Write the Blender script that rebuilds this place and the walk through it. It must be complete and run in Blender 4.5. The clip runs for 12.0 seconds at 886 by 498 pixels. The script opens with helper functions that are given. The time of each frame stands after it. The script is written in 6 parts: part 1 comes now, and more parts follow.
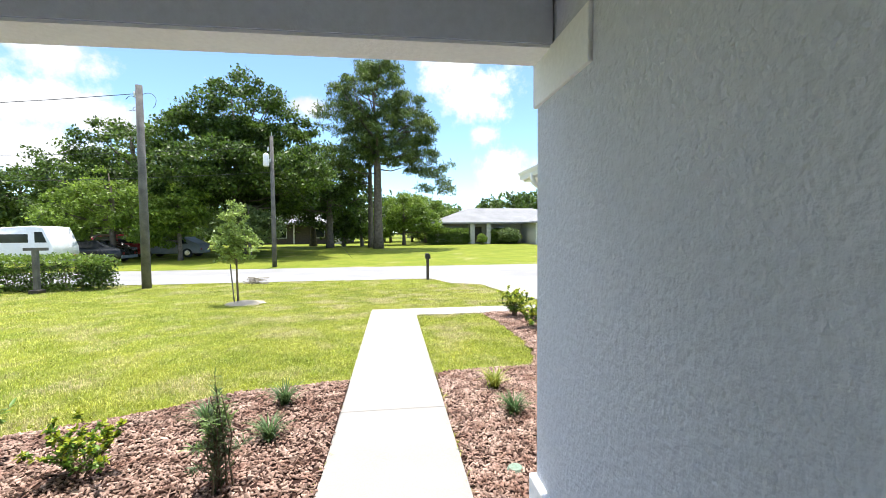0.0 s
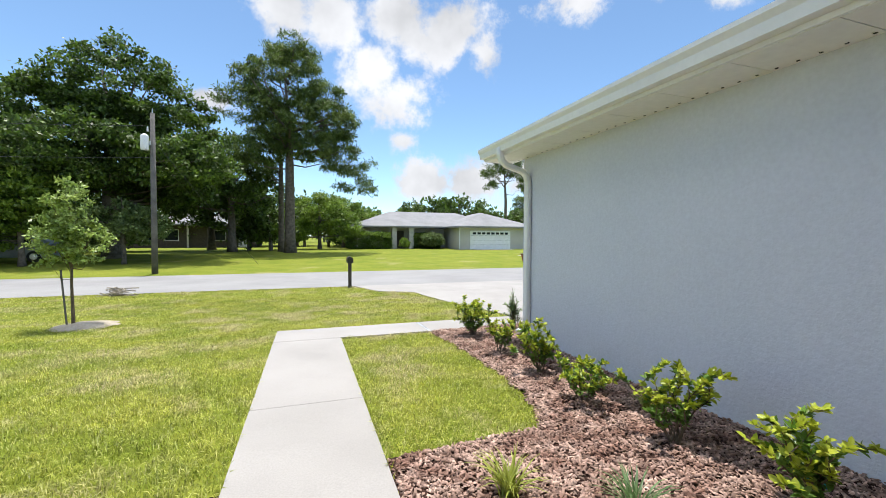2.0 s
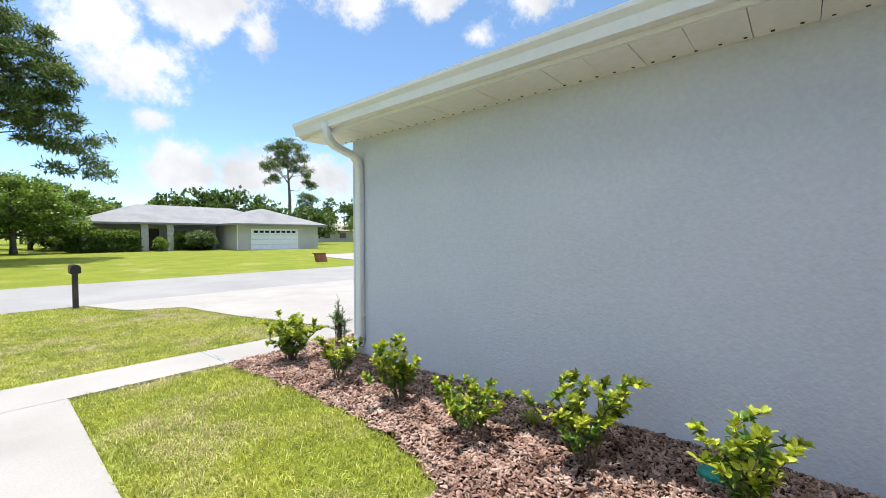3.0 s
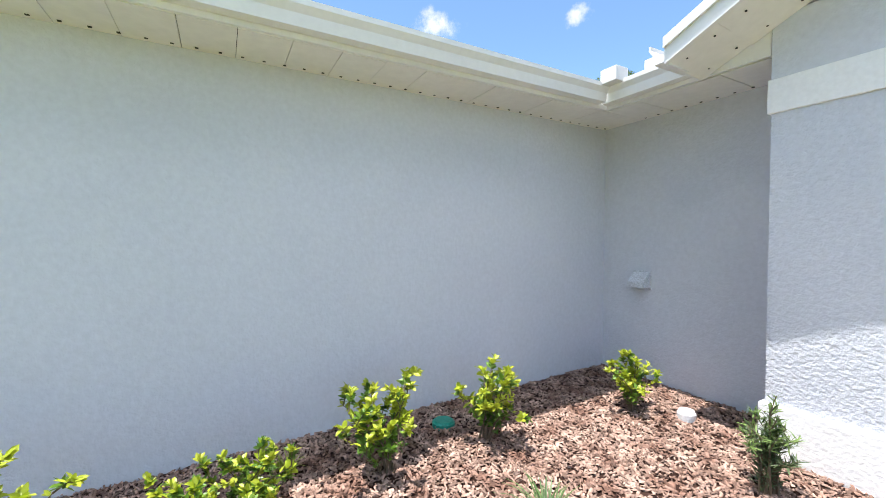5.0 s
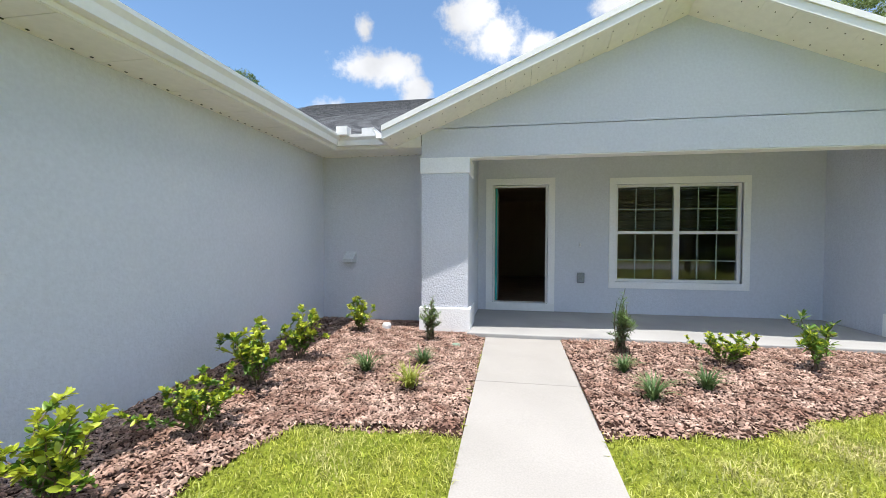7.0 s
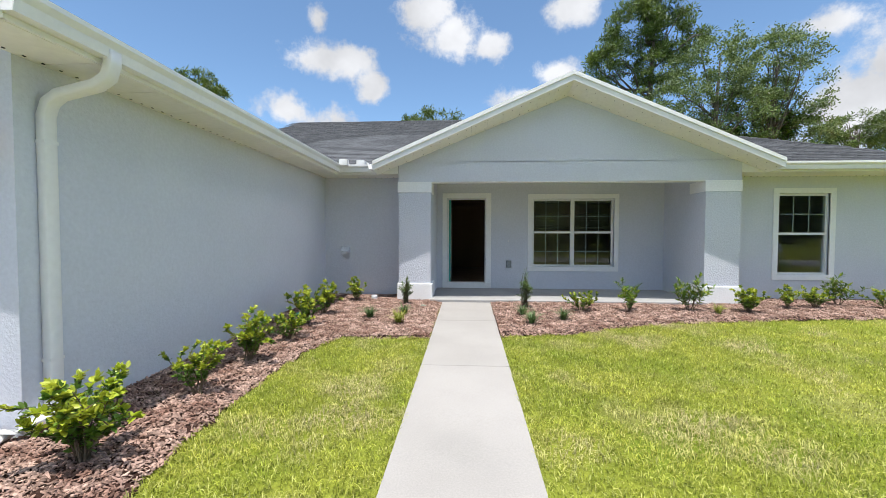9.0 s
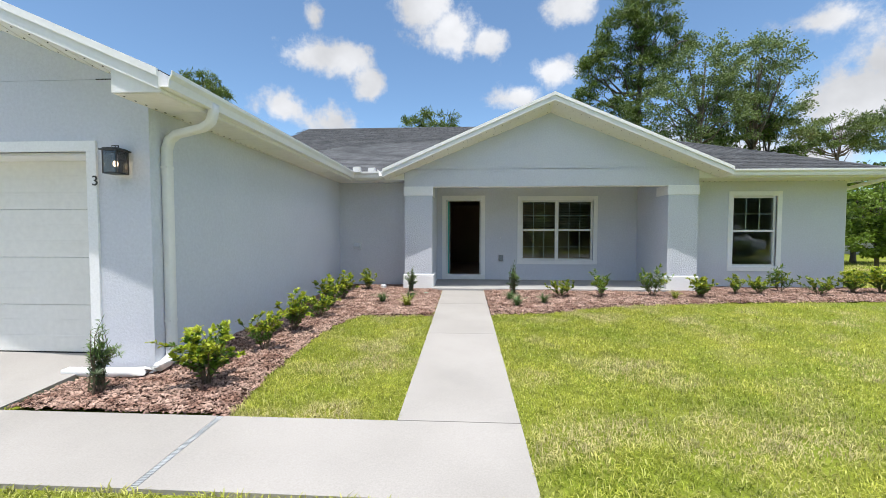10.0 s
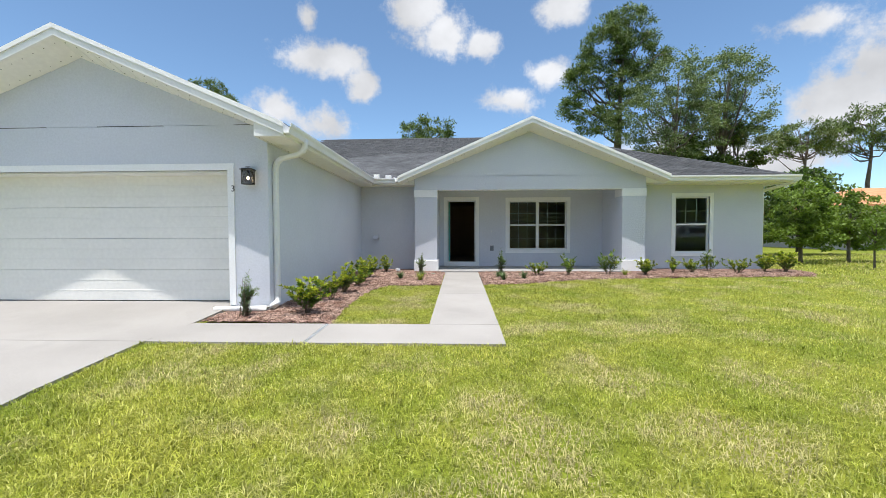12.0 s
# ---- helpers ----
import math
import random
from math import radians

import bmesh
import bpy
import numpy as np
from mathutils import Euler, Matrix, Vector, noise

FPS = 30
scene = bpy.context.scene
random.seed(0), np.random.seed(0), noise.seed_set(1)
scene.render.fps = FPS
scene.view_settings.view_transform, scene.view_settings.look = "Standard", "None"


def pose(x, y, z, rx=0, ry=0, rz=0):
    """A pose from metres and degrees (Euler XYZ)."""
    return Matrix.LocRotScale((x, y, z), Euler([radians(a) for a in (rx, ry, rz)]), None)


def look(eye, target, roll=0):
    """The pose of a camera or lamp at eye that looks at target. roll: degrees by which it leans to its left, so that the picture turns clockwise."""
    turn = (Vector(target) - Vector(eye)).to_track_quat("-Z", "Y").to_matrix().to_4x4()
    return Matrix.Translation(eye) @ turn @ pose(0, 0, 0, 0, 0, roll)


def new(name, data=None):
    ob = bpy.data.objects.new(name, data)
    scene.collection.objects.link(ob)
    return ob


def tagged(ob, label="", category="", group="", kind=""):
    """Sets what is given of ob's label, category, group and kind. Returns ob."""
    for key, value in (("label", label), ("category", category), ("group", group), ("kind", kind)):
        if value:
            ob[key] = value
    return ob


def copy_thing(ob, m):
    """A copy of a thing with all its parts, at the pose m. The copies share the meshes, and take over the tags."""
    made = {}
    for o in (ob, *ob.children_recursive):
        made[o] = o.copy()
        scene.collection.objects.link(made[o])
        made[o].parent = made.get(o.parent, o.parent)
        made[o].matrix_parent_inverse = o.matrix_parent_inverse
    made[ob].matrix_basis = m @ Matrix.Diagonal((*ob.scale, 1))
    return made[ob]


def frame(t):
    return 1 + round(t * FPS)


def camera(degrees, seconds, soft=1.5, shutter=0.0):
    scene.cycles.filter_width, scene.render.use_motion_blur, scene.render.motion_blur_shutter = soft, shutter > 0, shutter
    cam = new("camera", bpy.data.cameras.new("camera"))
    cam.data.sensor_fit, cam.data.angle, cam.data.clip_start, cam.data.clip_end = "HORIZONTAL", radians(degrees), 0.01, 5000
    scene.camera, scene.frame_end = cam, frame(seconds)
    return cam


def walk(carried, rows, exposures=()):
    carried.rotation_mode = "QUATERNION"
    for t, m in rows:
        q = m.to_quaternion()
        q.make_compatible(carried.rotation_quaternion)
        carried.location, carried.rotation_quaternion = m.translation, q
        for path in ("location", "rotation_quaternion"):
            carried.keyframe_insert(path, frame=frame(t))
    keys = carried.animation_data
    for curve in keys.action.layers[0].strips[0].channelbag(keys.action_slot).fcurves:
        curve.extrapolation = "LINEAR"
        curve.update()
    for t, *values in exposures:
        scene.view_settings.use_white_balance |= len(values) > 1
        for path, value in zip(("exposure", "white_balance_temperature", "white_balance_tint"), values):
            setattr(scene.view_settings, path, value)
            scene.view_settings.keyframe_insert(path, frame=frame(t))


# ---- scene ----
cam = camera(95.32, 12.0, 0.65)
EXPOSURE = 0.95
PATH = [
    (0, 0.672, 1.935, 1.555, 87.50, 0.45, 172.95),
    (0.5, 0.683, 1.595, 1.488, 88.11, 0.10, 175.20),
    (1, 0.695, 1.045, 1.398, 88.25, -0.19, 175.45),
    (1.5, 0.668, 0.413, 1.367, 88.25, -0.27, 171.31),
    (2, 0.694, -0.126, 1.357, 88.32, -0.24, 161.40),
    (2.5, 0.690, -0.720, 1.347, 88.24, 0.00, 147.10),
    (3, 0.676, -1.275, 1.342, 88.15, 0.10, 131.55),
    (3.2, 0.665, -1.470, 1.342, 88.20, 0.10, 125.25),
    (4.8, 0.611, -2.836, 1.352, 88.78, -0.08, 69.75),
    (5, 0.573, -3.077, 1.350, 88.66, -0.20, 61.20),
    (5.5, 0.550, -3.661, 1.338, 88.40, -0.05, 41.84),
    (6, 0.545, -4.240, 1.347, 88.32, -0.03, 26.82),
    (6.5, 0.568, -4.862, 1.303, 88.43, -0.11, 16.16),
    (7, 0.536, -5.478, 1.267, 88.47, -0.17, 9.59),
    (7.5, 0.557, -6.113, 1.233, 88.56, -0.15, 5.68),
    (7.7, 0.566, -6.391, 1.233, 88.49, -0.21, 4.75),
    (9.3, 0.726, -8.520, 1.316, 87.77, -0.05, 3.33),
    (9.5, 0.724, -8.766, 1.329, 87.59, 0.02, 3.18),
    (10, 0.738, -9.421, 1.286, 87.73, -0.06, 3.19),
    (10.5, 0.740, -10.039, 1.222, 87.93, -0.02, 3.13),
    (11, 0.673, -10.643, 1.165, 87.89, -0.06, 2.97),
    (11.5, 0.671, -11.252, 1.122, 87.88, 0.07, 2.85),
    (12, 0.638, -11.858, 1.062, 87.95, 0.20, 2.41),
]
walk(cam, [(t, pose(*p)) for t, *p in PATH], exposures=[(t, EXPOSURE + d, 6430, 11) for t, d in ((0, 0.68), (0.6, 0.42), (1.3, 0.18), (2, 0.2), (3.2, 0.36), (4.8, 0.74), (5.5, 0.72), (6.3, 0.5), (7.5, 0.3), (9, 0.14), (12, 0.06))])

# ---------- light ----------
SUN = Vector((0.0, -0.22, 1.0)).normalized()
sun = new("sun", bpy.data.lights.new("sun", "SUN"))
sun.data.energy, sun.data.angle, sun.data.color = 2.7, radians(0.53), (1.0, 0.96, 0.89)
sun.matrix_world = look(SUN * 50, (0, 0, 0))

# clouds: yaw (left of +y), height (degrees), half width, half height (degrees), softness
CLOUDS = [
    (20, 22.4, 4.6, 2.6, 1.1), (16.2, 22.6, 3.4, 2.4, 1.1), (13.4, 19.6, 2.6, 2.2, 1.1), (5.6, 28.4, 4.0, 3.6, 1.1), (2.0, 26.0, 4.6, 3.2, 1.1), (-2.4, 24.6, 3.4, 2.2, 1.1),
    (-7, 18, 4.0, 2.0, 1.0), (-11.3, 21, 3.4, 2.0, 0.9), (-13.5, 27.8, 4.0, 2.6, 1.0), (-39.7, 20.8, 3.6, 1.6, 0.7), (-43, 12.5, 7.5, 4.5, 1.0), (-46, 15.5, 6, 4.5, 1.0), (-36, 8, 7, 4, 1.0),
    (20.5, 26.5, 1.0, 1.6, 0.5), (19, 14.4, 4.5, 2.6, 1.0), (25, 16, 3.6, 2.2, 0.9), (-25, 9, 7, 4, 0.8), (43.5, 27.7, 1.6, 1.2, 0.6), (62.5, 27.5, 3, 2.0, 0.7), (36, 8, 8, 3, 0.8),
    (-80, 24, 12, 8, 1.0), (-120, 20, 12, 7, 1.0), (95, 20, 8, 5, 0.9),
    (183, 27.4, 4.5, 3.2, 1.0), (176, 27.6, 6.0, 4.6, 1.0), (168, 27.2, 6.5, 5.0, 1.0), (160.5, 26.4, 5.4, 4.2, 1.0), (155.8, 24.4, 2.6, 3.0, 1.0), (171.5, 23, 5.0, 4.0, 1.0), (167.5, 18.6, 5.4, 3.8, 1.0),
    (167, 13.3, 1.8, 1.2, 0.7), (163.5, 8.4, 6, 3.4, 1.0), (157, 8, 6, 3.6, 1.0), (149, 8, 6, 3.5, 0.9), (217, 18.4, 4.8, 3.6, 1.0), (216.5, 13, 6.5, 2.8, 1.0), (212, 12.5, 4.5, 2.6, 1.0), (217, 8.6, 7, 2.6, 1.0),
    (190.5, 16, 4, 1.8, 0.7), (143.3, 28.5, 4.5, 2.6, 1.0), (134, 30, 5, 2.6, 0.9), (120, 29.5, 4.5, 2.4, 0.8), (127, 26, 3, 1.5, 0.6), (228, 16, 7, 4, 0.9), (240, 12, 9, 5, 0.9),
]
world = bpy.data.worlds.new("sky")
scene.world = world
world.use_nodes = True
wn, wl = world.node_tree.nodes, world.node_tree.links
for n in list(wn):
    wn.remove(n)


def wnode(kind, **given):
    n = wn.new(kind)
    for k, v in given.items():
        if k == "op":
            n.operation = v
        elif k == "clamp":
            n.use_clamp = v
        else:
            n.inputs[int(k[1:])].default_value = v
    return n


w_out, w_bg = wn.new("ShaderNodeOutputWorld"), wn.new("ShaderNodeBackground")
w_sky = wn.new("ShaderNodeTexSky")
w_sky.sky_type, w_sky.sun_disc = "NISHITA", False
w_sky.sun_elevation, w_sky.sun_rotation = radians(79.6), radians(180)
w_sky.air_density, w_sky.dust_density, w_sky.ozone_density = 0.72, 0.25, 0.6
w_co = wn.new("ShaderNodeTexCoord")
w_noise = wn.new("ShaderNodeTexNoise")
w_noise.inputs["Scale"].default_value, w_noise.inputs["Detail"].default_value, w_noise.inputs["Roughness"].default_value = 11.0, 12.0, 0.66
w_big = wn.new("ShaderNodeTexNoise")
w_big.inputs["Scale"].default_value, w_big.inputs["Detail"].default_value = 6.0, 6.0
for n in (w_noise, w_big):
    wl.new(w_co.outputs["Generated"], n.inputs["Vector"])
best = None
for yaw, high, wide, tall, soft_by in CLOUDS:
    a, e = radians(yaw), radians(high)
    ahead = Vector((-math.sin(a) * math.cos(e), math.cos(a) * math.cos(e), math.sin(e)))
    right = Vector((math.cos(a), math.sin(a), 0))
    up = right.cross(ahead)
    d = wnode("ShaderNodeVectorMath", op="SUBTRACT", i1=tuple(ahead))
    wl.new(w_co.outputs["Generated"], d.inputs[0])
    u = wnode("ShaderNodeVectorMath", op="DOT_PRODUCT", i1=tuple(right / math.radians(wide)))
    v = wnode("ShaderNodeVectorMath", op="DOT_PRODUCT", i1=tuple(up / math.radians(tall)))
    w = wnode("ShaderNodeVectorMath", op="DOT_PRODUCT", i1=tuple(ahead * 2.5))
    joined = wn.new("ShaderNodeCombineXYZ")
    for k, n in enumerate((u, v, w)):
        wl.new(d.outputs["Vector"], n.inputs[0])
        wl.new(n.outputs["Value"], joined.inputs[k])
    ln = wnode("ShaderNodeVectorMath", op="LENGTH")
    wl.new(joined.outputs[0], ln.inputs[0])
    m = wnode("ShaderNodeMath", op="MULTIPLY_ADD", i1=-soft_by, i2=soft_by)
    wl.new(ln.outputs["Value"], m.inputs[0])
    if best is None:
        best = m
    else:
        mx = wnode("ShaderNodeMath", op="SMOOTH_MAX", i2=0.25)
        wl.new(best.outputs[0], mx.inputs[0])
        wl.new(m.outputs[0], mx.inputs[1])
        best = mx
# unseen overhead clouds, added and made 3.2 times brighter to fill shaded walls
w_cover = wn.new("ShaderNodeTexNoise")
w_cover.inputs["Scale"].default_value, w_cover.inputs["Detail"].default_value = 3.2, 8.0
wl.new(w_co.outputs["Generated"], w_cover.inputs["Vector"])
w_parts = wn.new("ShaderNodeSeparateXYZ")
wl.new(w_co.outputs["Generated"], w_parts.inputs[0])
w_high = wn.new("ShaderNodeMapRange")
w_high.inputs["From Min"].default_value, w_high.inputs["From Max"].default_value = 0.55, 0.62
wl.new(w_parts.outputs["Z"], w_high.inputs["Value"])
w_over = wnode("ShaderNodeMath", op="MULTIPLY_ADD", i1=5.0, i2=-1.75)
wl.new(w_cover.outputs["Fac"], w_over.inputs[0])
w_above = wnode("ShaderNodeMath", op="MULTIPLY_ADD", i2=-0.6)
wl.new(w_over.outputs[0], w_above.inputs[0])
wl.new(w_high.outputs[0], w_above.inputs[1])
w_all = wnode("ShaderNodeMath", op="MAXIMUM")
wl.new(best.outputs[0], w_all.inputs[0])
wl.new(w_above.outputs[0], w_all.inputs[1])
best = w_all
w_fine = wnode("ShaderNodeMath", op="MULTIPLY_ADD", i1=2.8, i2=-1.30)
wl.new(w_noise.outputs["Fac"], w_fine.inputs[0])
w_sum = wnode("ShaderNodeMath", op="ADD")
wl.new(best.outputs[0], w_sum.inputs[0])
wl.new(w_fine.outputs[0], w_sum.inputs[1])
w_mask = wn.new("ShaderNodeMapRange")
w_mask.interpolation_type = "SMOOTHSTEP"
w_mask.inputs["From Min"].default_value, w_mask.inputs["From Max"].default_value = 0.0, 0.72
wl.new(w_sum.outputs[0], w_mask.inputs["Value"])
w_shade = wn.new("ShaderNodeMapRange")
w_shade.inputs["From Min"].default_value, w_shade.inputs["From Max"].default_value = 0.25, 1.0
w_shade.inputs["To Min"].default_value, w_shade.inputs["To Max"].default_value = 4.4, 2.8
w_base = wnode("ShaderNodeMath", op="MULTIPLY_ADD", i1=2.2, i2=-0.55)
wl.new(w_big.outputs["Fac"], w_base.inputs[0])
wl.new(w_base.outputs[0], w_shade.inputs["Value"])
w_fill = wnode("ShaderNodeMath", op="MULTIPLY_ADD", i1=2.2, i2=1.0)
wl.new(w_high.outputs[0], w_fill.inputs[0])
w_glow = wnode("ShaderNodeMath", op="MULTIPLY")
wl.new(w_shade.outputs[0], w_glow.inputs[0])
wl.new(w_fill.outputs[0], w_glow.inputs[1])
w_white = wn.new("ShaderNodeVectorMath")
w_white.operation = "SCALE"
w_white.inputs[0].default_value = (0.98, 1.0, 1.03)
wl.new(w_glow.outputs[0], w_white.inputs["Scale"])
w_mix = wn.new("ShaderNodeMix")
w_mix.data_type = "RGBA"
wl.new(w_mask.outputs[0], w_mix.inputs[0])
w_tint = wnode("ShaderNodeVectorMath", op="MULTIPLY", i1=(0.86, 0.98, 0.97))
wl.new(w_sky.outputs[0], w_tint.inputs[0])
wl.new(w_tint.outputs[0], w_mix.inputs[6])
wl.new(w_white.outputs[0], w_mix.inputs[7])
wl.new(w_mix.outputs[2], w_bg.inputs["Color"])
w_bg.inputs["Strength"].default_value = 0.105
wl.new(w_bg.outputs[0], w_out.inputs[0])


# ---------- materials ----------
def surface(name, c1, c2, rough=0.8, scale=2.0, fine=60.0, fine_mix=0.25, bump=0.0, bump_scale=80.0, bump_dist=0.01, metal=0.0,
            island=0.0, per_object=0.0, voronoi=False, spec=0.5, through_light=0.0, c3=None, c3_scale=0.4, c3_cut=0.55, pale=None):
    """A node material: two colours by large noise, fine grain over it, relief, and colour that varies from piece to piece."""
    mt = bpy.data.materials.new(name)
    mt.use_nodes = True
    n, l = mt.node_tree.nodes, mt.node_tree.links
    bs = n["Principled BSDF"]
    co = n.new("ShaderNodeTexCoord")
    geo = n.new("ShaderNodeNewGeometry")

    def tex(sc, detail=4.0):
        t = n.new("ShaderNodeTexNoise")
        t.inputs["Scale"].default_value, t.inputs["Detail"].default_value = sc, detail
        l.new(geo.outputs["Position"], t.inputs["Vector"])
        return t

    def mixed(fac, a, b, kind="MIX"):
        m = n.new("ShaderNodeMix")
        m.data_type, m.blend_type = "RGBA", kind
        for slot, val in ((0, fac), (6, a), (7, b)):
            if isinstance(val, (int, float)):
                m.inputs[slot].default_value = val
            elif isinstance(val, tuple):
                m.inputs[slot].default_value = (*val, 1)
            else:
                l.new(val, m.inputs[slot])
        return m.outputs[2]

    def spread(out, lo, hi, a=0.0, b=1.0):
        r = n.new("ShaderNodeMapRange")
        for k, val in zip(("From Min", "From Max", "To Min", "To Max"), (lo, hi, a, b)):
            r.inputs[k].default_value = val
        l.new(out, r.inputs["Value"])
        return r.outputs[0]

    col = mixed(spread(tex(scale).outputs["Fac"], 0.35, 0.65), c1, c2)
    if c3:
        col = mixed(spread(tex(c3_scale, 6).outputs["Fac"], c3_cut, c3_cut + 0.15), col, c3)
    grey = spread(tex(fine, 3).outputs["Fac"], 0.25, 0.75, 1 - fine_mix, 1 + fine_mix)
    sc = n.new("ShaderNodeVectorMath")
    sc.operation = "SCALE"
    l.new(col, sc.inputs[0])
    l.new(grey, sc.inputs["Scale"])
    col = sc.outputs[0]
    if pale:
        col = mixed(spread(geo.outputs["Random Per Island"], 0.8, 0.88, 0.0, 0.55), col, pale)
    for amount, out in ((island, geo.outputs["Random Per Island"]), (per_object, n.new("ShaderNodeObjectInfo").outputs["Random"])):
        if amount:
            s2 = n.new("ShaderNodeVectorMath")
            s2.operation = "SCALE"
            l.new(col, s2.inputs[0])
            l.new(spread(out, 0, 1, 1 - amount, 1 + amount), s2.inputs["Scale"])
            col = s2.outputs[0]
    l.new(col, bs.inputs["Base Color"])
    bs.inputs["Metallic"].default_value = metal
    bs.inputs["Specular IOR Level"].default_value = spec
    l.new(spread(tex(scale * 3).outputs["Fac"], 0.3, 0.7, max(0.02, rough - 0.08), min(1, rough + 0.08)), bs.inputs["Roughness"])
    if bump:
        b = n.new("ShaderNodeBump")
        b.inputs["Strength"].default_value, b.inputs["Distance"].default_value = bump, bump_dist
        if voronoi:
            t = n.new("ShaderNodeTexVoronoi")
            t.feature, t.inputs["Scale"].default_value = "SMOOTH_F1", bump_scale
            wob = n.new("ShaderNodeVectorMath")
            wob.operation = "MULTIPLY_ADD"
            l.new(tex(bump_scale * 0.7, 2).outputs["Color"], wob.inputs[0])
            wob.inputs[1].default_value = (0.03, 0.03, 0.03)
            l.new(geo.outputs["Position"], wob.inputs[2])
            l.new(wob.outputs[0], t.inputs["Vector"])
            both = n.new("ShaderNodeMath")
            both.operation = "MULTIPLY_ADD"
            l.new(tex(bump_scale * 2.2, 4).outputs["Fac"], both.inputs[0])
            both.inputs[1].default_value = 0.7
            l.new(t.outputs["Distance"], both.inputs[2])
            l.new(both.outputs[0], b.inputs["Height"])
        else:
            l.new(tex(bump_scale, 5).outputs["Fac"], b.inputs["Height"])
        l.new(b.outputs["Normal"], bs.inputs["Normal"])
    if through_light:
        tr = n.new("ShaderNodeBsdfTranslucent")
        l.new(col, tr.inputs["Color"])
        ms = n.new("ShaderNodeMixShader")
        ms.inputs[0].default_value = through_light
        l.new(bs.outputs[0], ms.inputs[1])
        l.new(tr.outputs[0], ms.inputs[2])
        l.new(ms.outputs[0], n["Material Output"].inputs["Surface"])
    return mt


def glass(name, tint=(0.9, 0.95, 0.95), rough=0.0):
    mt = bpy.data.materials.new(name)
    mt.use_nodes = True
    b = mt.node_tree.nodes["Principled BSDF"]
    b.inputs["Base Color"].default_value = (*tint, 1)
    b.inputs["Roughness"].default_value, b.inputs["Transmission Weight"].default_value, b.inputs["IOR"].default_value = rough, 1.0, 1.5
    return mt


STUCCO = surface("grey_stucco", (0.61, 0.635, 0.70), (0.64, 0.665, 0.73), 0.92, 0.8, 30, 0.05, bump=0.28, bump_scale=48, bump_dist=0.01, voronoi=True, spec=0.2)
ROUGH_STUCCO = surface("coarse_grey_stucco", (0.61, 0.635, 0.70), (0.64, 0.665, 0.73), 0.92, 0.8, 30, 0.06, bump=0.6, bump_scale=44, bump_dist=0.011, voronoi=True, spec=0.2)
WHITE = surface("white_stucco_band", (0.88, 0.885, 0.89), (0.85, 0.855, 0.86), 0.85, 1.5, 40, 0.04, bump=0.35, bump_scale=40, bump_dist=0.008, voronoi=True, spec=0.25)
PAINT = surface("white_metal_paint", (0.84, 0.84, 0.83), (0.80, 0.80, 0.79), 0.4, 1.2, 20, 0.03)
VINYL = surface("white_vinyl", (0.84, 0.83, 0.79), (0.80, 0.79, 0.75), 0.55, 1.0, 15, 0.04)
DOT = surface("dark_vent_hole", (0.03, 0.03, 0.03), (0.05, 0.05, 0.05), 0.9)
SHINGLE = surface("asphalt_shingle", (0.052, 0.055, 0.06), (0.078, 0.082, 0.088), 0.95, 3, 120, 0.35, bump=0.4, bump_scale=160, bump_dist=0.004, island=0.2, per_object=0.2)
CONCRETE = surface("broom_concrete", (0.295, 0.28, 0.262), (0.335, 0.318, 0.30), 0.9, 0.9, 90, 0.08, bump=0.25, bump_scale=140, bump_dist=0.003, c3=(0.265, 0.255, 0.24), c3_scale=0.7, c3_cut=0.6, spec=0.25)
PORCHC = surface("porch_concrete", (0.30, 0.295, 0.29), (0.37, 0.365, 0.355), 0.85, 0.8, 70, 0.08, bump=0.2, bump_scale=120, bump_dist=0.003, c3=(0.25, 0.255, 0.26), c3_scale=0.9, c3_cut=0.58, spec=0.3)
JOINT = surface("joint_grey", (0.27, 0.26, 0.24), (0.32, 0.31, 0.29), 0.9)
ASPHALT = surface("worn_road", (0.235, 0.23, 0.228), (0.28, 0.275, 0.27), 0.9, 0.5, 60, 0.12, bump=0.3, bump_scale=90, bump_dist=0.006, spec=0.25)
SOIL = surface("lawn_base", (0.14, 0.18, 0.02), (0.195, 0.215, 0.03), 0.95, 0.9, 25, 0.3, bump=0.6, bump_scale=35, bump_dist=0.03, c3=(0.27, 0.25, 0.10), c3_scale=0.55, c3_cut=0.6, spec=0.1)
GRASS = surface("grass_blade", (0.24, 0.298, 0.032), (0.445, 0.45, 0.078), 0.45, 1.6, 9, 0.38, island=0.42, pale=(0.46, 0.44, 0.18), through_light=0.35, c3=(0.50, 0.44, 0.22), c3_scale=1.3, c3_cut=0.5, spec=0.25)
# bed sheet: chip hue taken near black, standing in for shade between chips
MULCH_GAP_SHADE = surface("mulch_gap_shade", (0.035, 0.018, 0.014), (0.06, 0.033, 0.025), 0.95, 8, 60, 0.4, bump=1.0, bump_scale=40, bump_dist=0.03, spec=0.1)
MULCH = surface("bark_chip", (0.195, 0.112, 0.085), (0.42, 0.295, 0.24), 0.9, 6, 60, 0.25, island=0.5, spec=0.15)
LEAF = surface("holly_leaf", (0.085, 0.18, 0.022), (0.15, 0.25, 0.03), 0.4, 6, 40, 0.15, island=0.35, through_light=0.3)
NEWLEAF = surface("young_leaf", (0.36, 0.44, 0.03), (0.46, 0.50, 0.05), 0.4, 6, 40, 0.12, island=0.25, through_light=0.35)
DARKLEAF = surface("narrow_dark_leaf", (0.075, 0.12, 0.05), (0.12, 0.165, 0.075), 0.5, 6, 40, 0.2, island=0.35, through_light=0.25)
